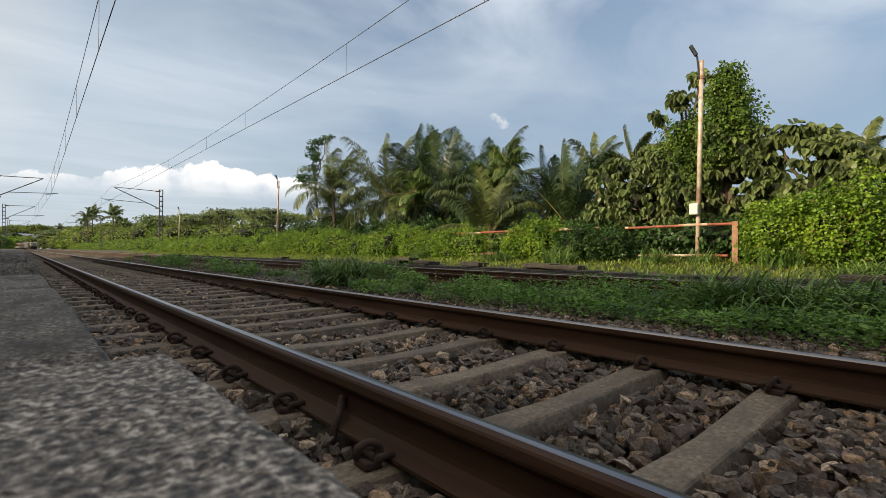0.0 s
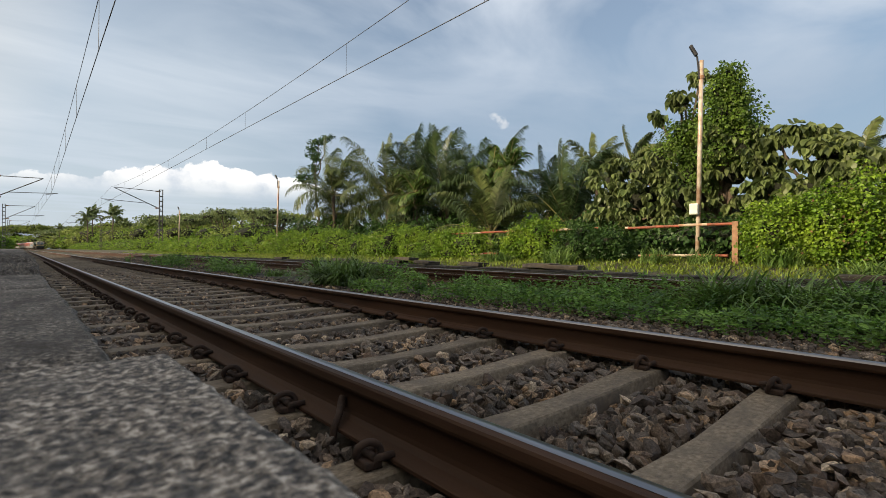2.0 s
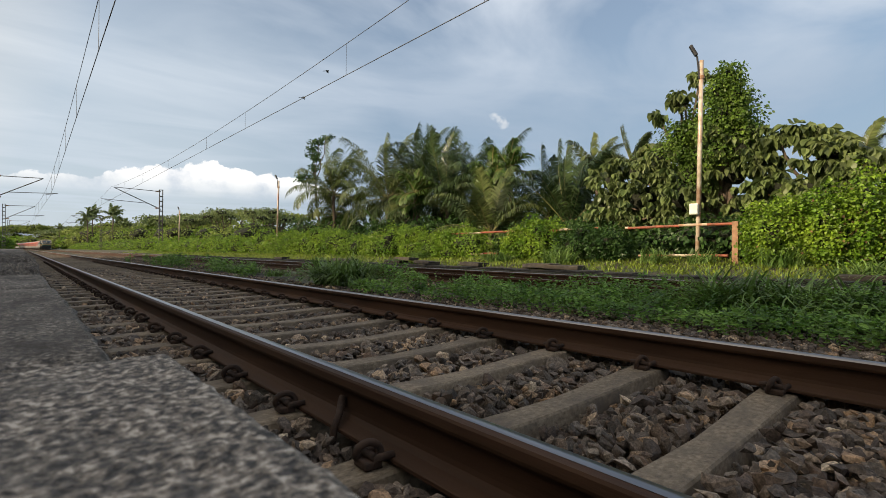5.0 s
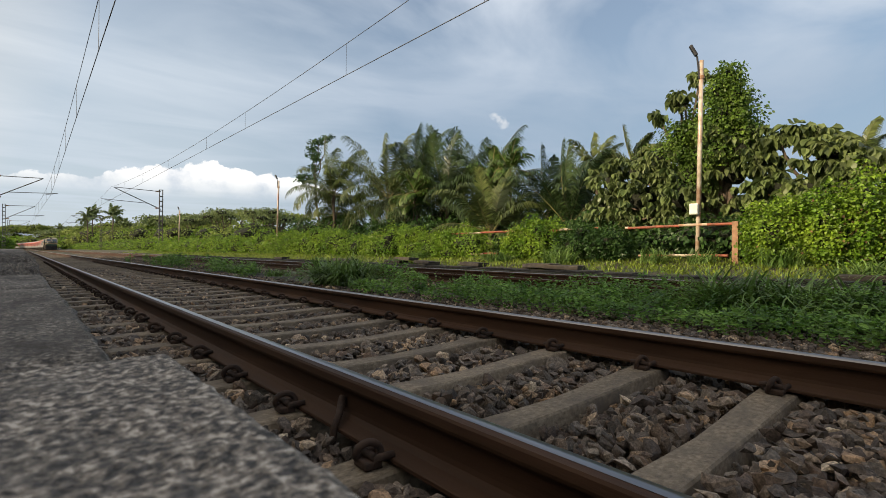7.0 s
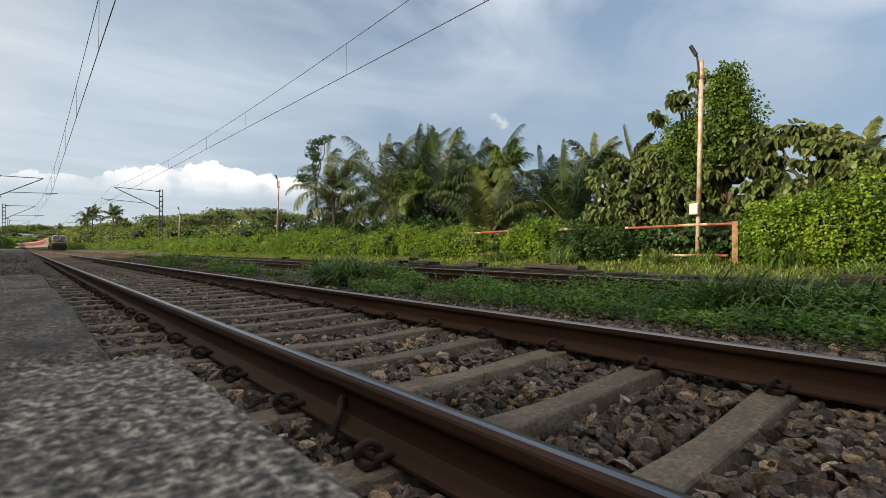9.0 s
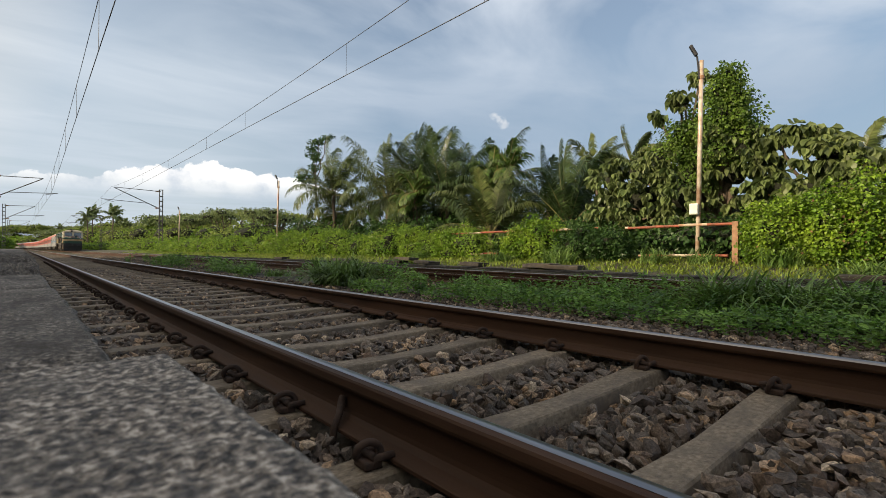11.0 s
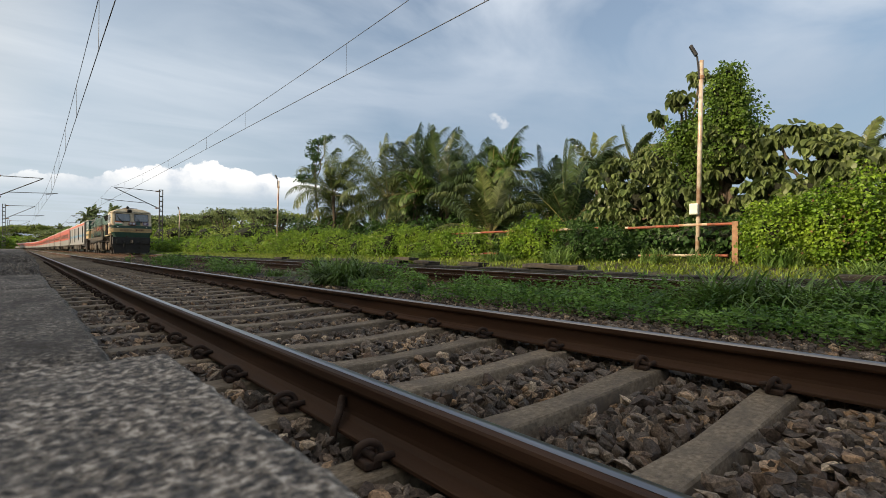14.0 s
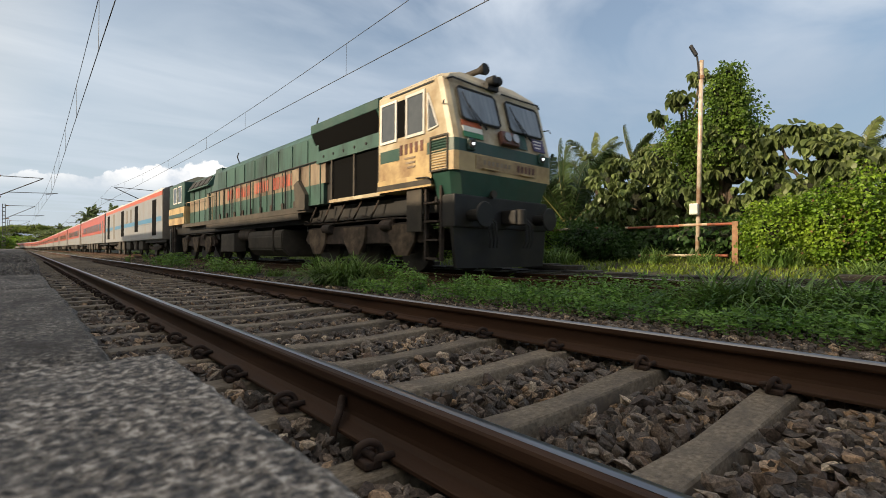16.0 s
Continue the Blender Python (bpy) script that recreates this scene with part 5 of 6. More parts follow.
M_RACHIS = material("palm_rib", [(0.12, 0.12, 0.04), (0.20, 0.18, 0.07)], scale=6, rough=0.6, bump=0.1)
# near-black on purpose: the shade inside foliage, put into a colour
M_CORE = material("painted_shade_core", [(0.010, 0.013, 0.006), (0.025, 0.028, 0.014)], scale=12, rough=1.0, bump=0.8, bump_scale=20, depth=0.05, vary=0)


def unit(v):
    return v / np.maximum(1e-6, np.linalg.norm(v, axis=-1, keepdims=True))


def leaves(pos, axis, normal, length, width, fold=0.18, tip=0.12):
    """Pointed leaves folded along their ribs: corners and four-sided faces."""
    axis = unit(axis)
    side = unit(np.cross(axis, normal))
    up = np.cross(side, axis)
    L, W = length[:, None], width[:, None]
    b = pos
    l1 = pos + axis * L * 0.28 + side * W * 0.5 + up * W * fold
    l2 = pos + axis * L * 0.66 + side * W * 0.40 + up * W * fold * 0.6
    t = pos + axis * L - up * L * tip
    r2 = pos + axis * L * 0.66 - side * W * 0.40 + up * W * fold * 0.6
    r1 = pos + axis * L * 0.28 - side * W * 0.5 + up * W * fold
    v = np.stack([b, l1, l2, t, r2, r1], 1).reshape(-1, 3)
    k = np.arange(len(pos))[:, None, None] * 6
    f = (np.array([[0, 1, 2, 3], [0, 3, 4, 5]])[None] + k).reshape(-1, 4)
    return v, f


def blob(rng, n, c, r, shell=0.55, lump=0.25):
    """Points in a lumpy ellipsoid, most of them near its skin, and the way out at each."""
    d = unit(rng.normal(size=(n, 3)))
    ph = rng.uniform(0, 6.28, 6)
    bump = np.sin(d[:, 0] * 5 + ph[0]) * np.sin(d[:, 1] * 6 + ph[1]) + np.sin(d[:, 2] * 7 + ph[2]) * np.sin(d[:, 0] * 9 + ph[3]) * 0.7
    q = rng.uniform(shell ** 2, 1.0, n) ** 0.5 * (1 + lump * bump)
    return np.asarray(c) + d * q[:, None] * np.asarray(r), d


def cloud(rng, clumps, length, ratio=0.6, droop=0.6, shell=0.55, lump=0.25):
    """Leaves over several ellipsoids, each (x, y, z, rx, ry, rz, count)."""
    vs, fs, n = [], [], 0
    for x, y, z, rx, ry, rz, count in clumps:
        p, d = blob(rng, count, (x, y, z), (rx, ry, rz), shell, lump)
        ax = d * 0.7 + rng.normal(size=d.shape) * 0.55
        ax[:, 2] -= droop
        nr = d + rng.normal(size=d.shape) * 0.45
        nr[:, 2] += 0.5
        L = length * rng.uniform(0.6, 1.3, count)
        v, f = leaves(p, ax, nr, L, L * ratio * rng.uniform(0.8, 1.2, count))
        vs.append(v)
        fs.append(f + n)
        n += len(v)
    return np.concatenate(vs), np.concatenate(fs)


def rosettes(rng, clumps, length, ratio=0.66, each=8):
    """Big leaves hanging in whorls from twig ends; the last number of a clump counts its twigs."""
    vs, fs, n = [], [], 0
    for x, y, z, rx, ry, rz, count in clumps:
        p, d = blob(rng, count, (x, y, z), (rx, ry, rz), 0.75, 0.2)
        q = np.repeat(p, each, 0)
        out = np.repeat(d, each, 0)
        az = rng.uniform(0, 6.283, len(q))
        ax = np.stack([np.cos(az), np.sin(az), rng.uniform(-2.4, -0.3, len(q))], 1) + out * 0.35
        nr = np.stack([np.cos(az), np.sin(az), np.full(len(q), 0.7)], 1) + rng.normal(size=q.shape) * 0.25
        L = length * np.repeat(rng.uniform(0.7, 1.15, count), each) * rng.uniform(0.7, 1.2, len(q))
        q = q + unit(ax) * L[:, None] * 0.22
        v, f = leaves(q, ax, nr, L, L * ratio * rng.uniform(0.85, 1.15, len(q)), 0.22, 0.22)
        vs.append(v)
        fs.append(f + n)
        n += len(v)
    return np.concatenate(vs), np.concatenate(fs)


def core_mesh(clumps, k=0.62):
    """Near-black blobs that close a crown; their colour stands in for the shade between leaves."""
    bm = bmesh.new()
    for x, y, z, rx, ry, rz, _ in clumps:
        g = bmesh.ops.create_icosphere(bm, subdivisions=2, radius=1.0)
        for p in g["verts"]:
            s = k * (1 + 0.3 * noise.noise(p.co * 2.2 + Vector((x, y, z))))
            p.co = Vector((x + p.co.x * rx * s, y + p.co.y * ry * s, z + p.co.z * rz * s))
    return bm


def limbs(base, tops, r0, r1, bm=None, wob=0.15, seed=0):
    rng = random.Random(seed)
    bm = bm or bmesh.new()
    for t in tops:
        a, b = Vector(base), Vector(t)
        pts, rad = [], []
        for k in range(7):
            u = k / 6
            p = a.lerp(b, u) + Vector((rng.uniform(-wob, wob), rng.uniform(-wob, wob), 0)) * math.sin(u * math.pi)
            pts.append(p)
            rad.append(r0 + (r1 - r0) * u ** 0.7)
        tube(pts, rad, 7, bm)
    return bm


def tree(name, label, category, base, clumps, leaf, mat, ratio=0.55, droop=0.6, r0=0.16, seed=1, group="", core=0.6, shell=0.5, lump=0.25, whorls=False, fork=None):
    rng = np.random.RandomState(seed)
    ob = thing(name, label, category, group)
    top = [(c[0], c[1], c[2]) for c in clumps]
    wood = limbs(base, [fork], r0, r0 * 0.7, seed=seed) if fork else None
    part("trunk", limbs(fork or base, top, r0 * (0.5 if fork else 1), r0 * 0.2, wood, seed=seed), M_BARK, ob, smooth=True)
    v, f = rosettes(rng, clumps, leaf, ratio) if whorls else cloud(rng, clumps, leaf, ratio, droop, shell, lump)
    arrays("crown", v, f, mat, ob)
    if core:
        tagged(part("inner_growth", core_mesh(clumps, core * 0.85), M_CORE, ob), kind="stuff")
    return ob


# low weeds between the two tracks, and turf on the far platform
def build_weeds():
    rng = np.random.RandomState(12)
    n = 88000
    x, y = rng.uniform(3.4, 6.3, n), -1.5 + 30 * rng.uniform(0, 1, n) ** 1.6
    patch = np.array([noise.noise(Vector((a * 1.3, b * 0.9, 3.0))) for a, b in zip(x, y)])
    mid = np.where(y < 4.5, 5.15, 4.85) - 0.012 * y
    half = np.where(y < 4.5, 0.92, np.where(y < 9, 0.85, 0.7))
    keep = (np.abs(x - mid) < half + 0.35 * patch) & (patch > np.where(y < 5, -0.42, np.where(y < 6.4, -0.12, 0.30)))
    x, y, patch = x[keep], y[keep], patch[keep]
    edge = np.clip(1 - np.abs(x - mid[keep]) / 1.6, 0.15, 1)
    h = rng.uniform(0.02, 1, len(x)) ** 0.8 * (0.10 + 0.30 * np.clip(patch + 0.35, 0, 1)) * edge * 1.55
    p = np.stack([x, y, -0.22 + h], 1)
    ax = rng.normal(size=p.shape)
    ax[:, 2] = np.abs(ax[:, 2]) * 0.3 + 0.05
    nr = rng.normal(size=p.shape) * 0.5 + np.array([-0.3, -0.2, 1.0])
    L = rng.uniform(0.026, 0.056, len(p)) * (1 + 0.04 * np.clip(y, 0, 20))
    v, f = leaves(p, ax, nr, L, L * 0.62)
    tagged(arrays("weeds", v, f, M_WEED), "low leafy green weeds between the tracks", "weeds", kind="stuff")
    # upright sprigs
    n = 240
    sp = rng.choice(len(x), n)
    vs, fs, k = [], [], 0
    for i in sp:
        hh = rng.uniform(0.15, 0.38)
        m = 10
        q = np.stack([np.full(m, x[i]) + rng.normal(size=m) * 0.012, np.full(m, y[i]) + rng.normal(size=m) * 0.012, -0.2 + np.linspace(0.1, 1, m) * hh], 1)
        a = rng.normal(size=q.shape)
        a[:, 2] = 0.5
        v, f = leaves(q, a, np.tile((0, 0, 1.0), (m, 1)), rng.uniform(0.04, 0.08, m), rng.uniform(0.02, 0.035, m))
        vs.append(v)
        fs.append(f + k)
        k += len(v)
    tagged(arrays("weed_sprigs", np.concatenate(vs), np.concatenate(fs), M_WEED), "upright leafy weed stems beside the track", "weeds", kind="stuff")


def blades(rng, roots, height, lean, width, segments=4):
    """Arching blades of grass."""
    n = len(roots)
    az = rng.uniform(0, 6.283, n)
    out = np.stack([np.cos(az), np.sin(az), np.zeros(n)], 1) * lean[:, None]
    side = np.stack([-np.sin(az), np.cos(az), np.zeros(n)], 1)
    rows = []
    for k in range(segments + 1):
        u = k / segments
        c = roots + out * height[:, None] * u ** 1.5 * 1.1
        c[:, 2] += height * (u - 0.72 * lean * u ** 2.4)
        w = width * (1 - u) ** 0.6 * (0.6 + 0.4 * min(1, u * 4)) + 0.0006
        rows += [c - side * w[:, None] / 2, c + side * w[:, None] / 2]
    v = np.stack(rows, 1).reshape(-1, 3)
    f = np.array([[2 * k, 2 * k + 1, 2 * k + 3, 2 * k + 2] for k in range(segments)])
    m = 2 * (segments + 1)
    return v, (f[None] + (np.arange(n) * m)[:, None, None]).reshape(-1, 4)


def grass_clump(x, y, z, radius, height, count, seed, label="tall arching green grass clump beside the track", mat=None):
    rng = np.random.RandomState(seed)
    r, a = radius * rng.uniform(0, 1, count) ** 0.6, rng.uniform(0, 6.283, count)
    roots = np.stack([x + r * np.cos(a), y + r * np.sin(a), np.full(count, z)], 1)
    v, f = blades(rng, roots, height * rng.uniform(0.6, 1.5, count), rng.uniform(0.4, 1.25, count), rng.uniform(0.018, 0.038, count))
    return tagged(arrays("grass_clump", v, f, mat or M_GRASS), label, "grass", "tall grass")


def build_grass():
    for i, (x, y, z, r, h, n) in enumerate([(4.5, 8.3, -0.25, 0.28, 0.62, 620), (4.6, 7.7, -0.25, 0.34, 0.70, 720), (4.4, 7.0, -0.25, 0.2, 0.32, 200),
                                            (5.6, 1.7, -0.25, 0.30, 0.66, 460), (5.75, 1.2, -0.25, 0.28, 0.62, 420), (5.8, 0.7, -0.25, 0.28, 0.55, 380),
                                            (5.7, 0.1, -0.25, 0.35, 0.5, 240), (9.9, 0.9, 0.0, 0.6, 0.5, 360),
                                            (10.2, 0.0, 0.0, 0.6, 0.55, 360), (5.0, 14.6, -0.25, 0.5, 0.42, 260), (5.2, 16.8, -0.25, 0.5, 0.36, 220), (5.1, 12.3, -0.25, 0.35, 0.3, 140)]):
        grass_clump(x, y, z, r, h, n, 40 + i)
    for i, (x, y, r, h, n) in enumerate([(10.6, 7.2, 0.45, 0.55, 260), (10.5, 9.3, 0.4, 0.42, 220), (11.0, 4.9, 0.3, 0.5, 160), (11.1, 3.9, 0.3, 0.45, 140), (10.9, 13.5, 0.4, 0.4, 200), (11.0, 2.4, 0.4, 0.6, 240)]):
        grass_clump(x, y, ground_z(x, y), r, h, n, 70 + i, "tuft of long grass on the overgrown platform", M_GRASS)
    rng = np.random.RandomState(5)
    n = 32000
    x, y = rng.uniform(9.25, 12.2, n), -4 + 74 * rng.uniform(0, 1, n) ** 1.7
    z = -0.02 + 0.30 * (np.minimum(x, 12) - 8.75) / 3.25
    v, f = blades(rng, np.stack([x, y, z], 1), rng.uniform(0.06, 0.2, n), rng.uniform(0.3, 1.1, n), rng.uniform(0.014, 0.034, n) * (1 + y.clip(0, 60) * 0.03), 2)
    tagged(arrays("turf", v, f, M_TURF), "short sunlit yellow-green turf on the far platform", "grass", kind="stuff")


# the creeper hedge along the railing
def hedge(y0, y1, top, depth, leaf, count, seed, mat, label, x0=RX - 0.35, dry=0):
    rng = np.random.RandomState(seed)
    ob = thing("hedge", label, "hedge", "creeper hedges")
    clumps, y = [], y0
    while y < y1:
        w = min(rng.uniform(0.7, 1.5) * (1 if y < 30 else 2.2), y1 - y + 0.3)
        t = top * rng.uniform(0.78, 1.18)
        base = 0.12
        h = t - base
        clumps.append([x0 + depth * 0.5 + rng.uniform(-0.15, 0.15), y + w / 2, base + h * 0.46, depth * rng.uniform(0.75, 1.0), w * 0.72, h * 0.58, 0])
        if rng.uniform() < 0.7:
            clumps.append([x0 + depth * 0.3 + rng.uniform(-0.2, 0.2), y + w * rng.uniform(0.1, 0.9), base + h * rng.uniform(0.2, 0.8), depth * 0.6, w * 0.4, h * 0.3, 0])
        y += w * 0.85
    area = [c[4] * c[5] for c in clumps]
    for c, a in zip(clumps, area):
        c[6] = max(40, int(count * a / sum(area)))
    v, f = cloud(rng, clumps, leaf, 0.85, 0.35, 0.7, 0.26)
    arrays("foliage", v, f, mat, ob)
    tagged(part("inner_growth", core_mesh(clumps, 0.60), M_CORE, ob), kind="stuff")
    if dry:
        few = [(*c[:6], int(dry / len(clumps))) for c in clumps]
        v, f = cloud(rng, few, leaf * 0.9, 0.7, 0.6, 0.85, 0.14)
        arrays("dry_leaves", v, f, M_DRY, ob, "withered brown leaves")
    return ob


def build_hedges():
    hedge(-5.0, 1.2, 1.85, 1.0, 0.064, 32000, 11, M_VINE, "thick bright green creeper hedge with brown patches", dry=500)
    hedge(1.2, 2.75, 1.55, 0.9, 0.060, 22000, 1, M_VINE, "thick bright green creeper hedge with brown patches", dry=900)
    hedge(5.9, 7.3, 1.40, 0.7, 0.062, 10000, 2, M_VINE_DARK, "dark green creeper over the railing")
    hedge(7.95, 9.3, 1.34, 0.65, 0.062, 10000, 3, M_VINE, "green creeper clump over the railing")
    hedge(11.0, 15.5, 1.30, 0.7, 0.062, 20000, 4, M_VINE, "long green creeper hedge hiding the railing")
    hedge(15.5, 28.0, 1.34, 0.8, 0.068, 34000, 5, M_VINE, "long green creeper hedge hiding the railing")
    hedge(28.4, 60.0, 1.35, 1.0, 0.105, 28000, 6, M_VINE, "long green creeper hedge hiding the railing")
    hedge(60.0, 210.0, 2.0, 2.0, 0.19, 26000, 7, M_VINE, "far hedge of mixed green creepers", x0=13.0)


WIND = np.array([0.745, -0.667, 0.0])
FRONDS = []


def frond(rng, az, el, length, sag, wind, pairs=84, leaf=0.75, wide=0.042):
    """One feather leaf as arrays: a rib that arches over, and two combed rows of leaflets trailing in the wind."""
    d = np.array([math.cos(az) * math.cos(el), math.sin(az) * math.cos(el), math.sin(el)])
    p = np.zeros(3)
    nodes, dirs = [p], [d]
    for k in range(pairs):
        u = k / pairs
        d = d + (np.array([0, 0, -sag]) * (0.12 + 1.5 * u * u) + WIND * wind * (0.15 + u)) / pairs * 1.7
        d = d / np.linalg.norm(d)
        p = p + d * length / pairs
        nodes.append(p)
        dirs.append(d)
    nodes, dirs = np.array(nodes), np.array(dirs)
    rib = tube([Vector(q) for q in nodes[::4]], [0.032 * max(0.15, 1 - 0.85 * i / 16) for i in range(len(nodes[::4]))], 5)
    roll = rng.uniform(-0.5, 0.5)
    flat = np.cross(dirs[0], (0, 0, 1.0))
    flat = flat / max(1e-3, np.linalg.norm(flat))
    i = np.arange(int(pairs * 0.16), pairs + 1)
    u = i / pairs
    L = leaf * (0.30 + 0.85 * np.sin(np.clip(0.12 + u * 0.86, 0, 1) * math.pi) ** 0.6)
    vs, fs, n = [], [], 0
    for s in (-1, 1):
        across = unit(flat - dirs[i] * (dirs[i] @ flat)[:, None])
        back = np.cross(across, dirs[i])
        side = unit(across * math.cos(roll) + back * math.sin(roll)) * s
        a = dirs[i] * (0.55 + 0.55 * u[:, None]) + side * 0.85 + back * 0.12 + WIND * wind * 0.55
        a[:, 2] -= 0.38
        a = unit(a + rng.normal(size=a.shape) * 0.10)
        Lr = L * rng.uniform(0.85, 1.1, len(i)) * (rng.uniform(size=len(i)) > 0.03)
        a2 = a + WIND * wind * 0.45
        a2[:, 2] -= 1.15
        a2 = unit(a2)
        w = unit(np.cross(a, back)) * wide
        m = nodes[i] + a * Lr[:, None] * 0.55
        t = m + a2 * Lr[:, None] * 0.5
        q = np.stack([nodes[i] - w * 0.35, nodes[i] + w * 0.35, m - w * 0.5, m + w * 0.5, t - w * 0.06, t + w * 0.06], 1)
        vs.append(q.reshape(-1, 3))
        k = np.arange(len(i))[:, None, None] * 6
        fs.append((np.array([[0, 1, 3, 2], [2, 3, 5, 4]])[None] + k).reshape(-1, 4) + n)
        n += 6 * len(i)
    return np.concatenate(vs), np.concatenate(fs), rib


def palm(x, y, crown, length, counts, seed, wind=0.35, leaf=0.75, mat=None, label="coconut palm with wind-blown arching fronds", pairs=84, r=0.13, sway=2.2, wide=0.042, ages=((1.15, 1.45), (0.65, 1.1), (-0.1, 0.5))):
    """A palm whose counts give its upright young, spreading and low old fronds."""
    rng = np.random.RandomState(seed)
    g = ground_z(x, y)
    ob = thing("palm_tree", label, "palm", "coconut palms", at=pose(x, y, g - 0.1))
    tip = (0, 0, crown - g)
    part("trunk", limbs((0, 0, 0), [tip], r * 1.25, r * 0.8, seed=seed, wob=0.12), M_BARK, ob, "ringed grey-brown trunk", smooth=True)
    n = 0
    for count, (low, high), sag in zip(counts, ages, (0.9, 1.5, 1.7)):
        for k in range(count):
            az = 6.283 * (k + rng.uniform(-0.3, 0.3)) / count + n
            v, f, rib = frond(rng, az, rng.uniform(low, high), length * rng.uniform(0.85, 1.1), sag * rng.uniform(0.8, 1.2), wind * rng.uniform(0.7, 1.3), pairs, leaf, wide)
            fr = arrays("frond", v, f, mat or M_PALM, ob)
            fr.location = tip
            part("midrib", rib, M_RACHIS, fr, "pale yellow-green rib")
            if sway:
                FRONDS.append((fr, tip, sway, seed * 31 + n))
            n += 1
    return ob


def build_palms():
    for i, (x, y, crown, length, counts, wind) in enumerate([
            (17.0, 31.0, 4.6, 4.0, (4, 8, 9), 0.42), (18.5, 33.5, 3.4, 3.6, (2, 6, 8), 0.35), (16.5, 23.4, 3.7, 4.2, (3, 8, 9), 0.40), (17.5, 21.6, 4.0, 4.2, (6, 7, 6), 0.45),
            (17.5, 19.2, 3.0, 4.4, (7, 6, 6), 0.24), (19.0, 17.5, 3.6, 3.9, (4, 7, 5), 0.30), (18.5, 26.0, 3.4, 4.0, (3, 7, 7), 0.40),
            (14.6, 13.3, 1.3, 3.1, (3, 6, 6), 0.16), (15.6, 10.2, 1.5, 3.1, (5, 6, 5), 0.28), (17.2, 12.3, 2.0, 3.2, (4, 6, 4), 0.25),
            (19.0, 11.0, 3.6, 2.3, (3, 7, 6), 0.45), (19.0, 9.3, 4.1, 1.8, (4, 6, 5), 0.50), (24.0, 2.7, 3.9, 1.7, (3, 7, 6), 0.50)]):
        palm(x, y, crown, length, counts, 21 + i, wind, 0.21 * length, M_PALM_DARK if i in (3, 4, 5, 8, 9) else M_PALM)
    for i, (x, y, z, l) in enumerate([(16.3, 14.75, 4.0, 1.5), (16.5, 13.9, 4.3, 1.4), (16.0, 14.2, 3.2, 1.4), (15.8, 19.9, 3.7, 1.5), (16.0, 20.3, 3.0, 1.4)]):
        palm(x, y, z, l, (2, 5, 5), 50 + i, 0.14, 0.50, M_ARECA, "slim areca palm with broad bright leaflets", 20, 0.06, 2.2, 0.075)
    for i, (x, y, z, l) in enumerate([(17, 205, 11.2, 5.0), (19, 212, 12.6, 5.0), (18, 152, 9.2, 4.2), (24, 300, 12, 5), (15, 330, 11, 5), (30, 240, 11, 5), (26, 190, 7.5, 4.5), (22, 128, 5.0, 4)]):
        palm(x, y, z, l * 0.8, (4, 7, 6), 60 + i, 0.4, 0.9, M_FAR, "tall coconut palm above the far trees", 26, 0.2, 0, 0.2)


def build_banana():
    ob = thing("banana_plant", "young banana plant with broad torn leaves", "plant", at=pose(15.6, 23.2, 0.28))
    part("stem", limbs((0, 0, 0), [(0, 0, 1.3)], 0.10, 0.06), M_RACHIS, ob)
    for az, el, l in ((2.2, 1.25, 1.9), (5.4, 0.55, 1.8), (0.6, 0.9, 1.4), (3.6, 0.7, 1.5)):
        pts, v, f = [], [], []
        d = Vector((math.cos(az) * math.cos(el), math.sin(az) * math.cos(el), math.sin(el)))
        p = Vector((0, 0, 1.2))
        for k in range(13):
            u = k / 12
            w = 0.26 * math.sin(math.pi * min(1, u * 0.95 + 0.05)) ** 0.6
            s = d.cross(Vector((0, 0, 1))).normalized()
            nn = s.cross(d)
            v += [p - s * w + nn * w * 0.35, p, p + s * w + nn * w * 0.35]
            d = (d + Vector((0, 0, -0.09))).normalized()
            p = p + d * l / 12
        for k in range(12):
            f += [(3 * k, 3 * k + 1, 3 * k + 4, 3 * k + 3), (3 * k + 1, 3 * k + 2, 3 * k + 5, 3 * k + 4)]
        arrays("leaf", [tuple(q) for q in v], f, M_BANANA, ob)


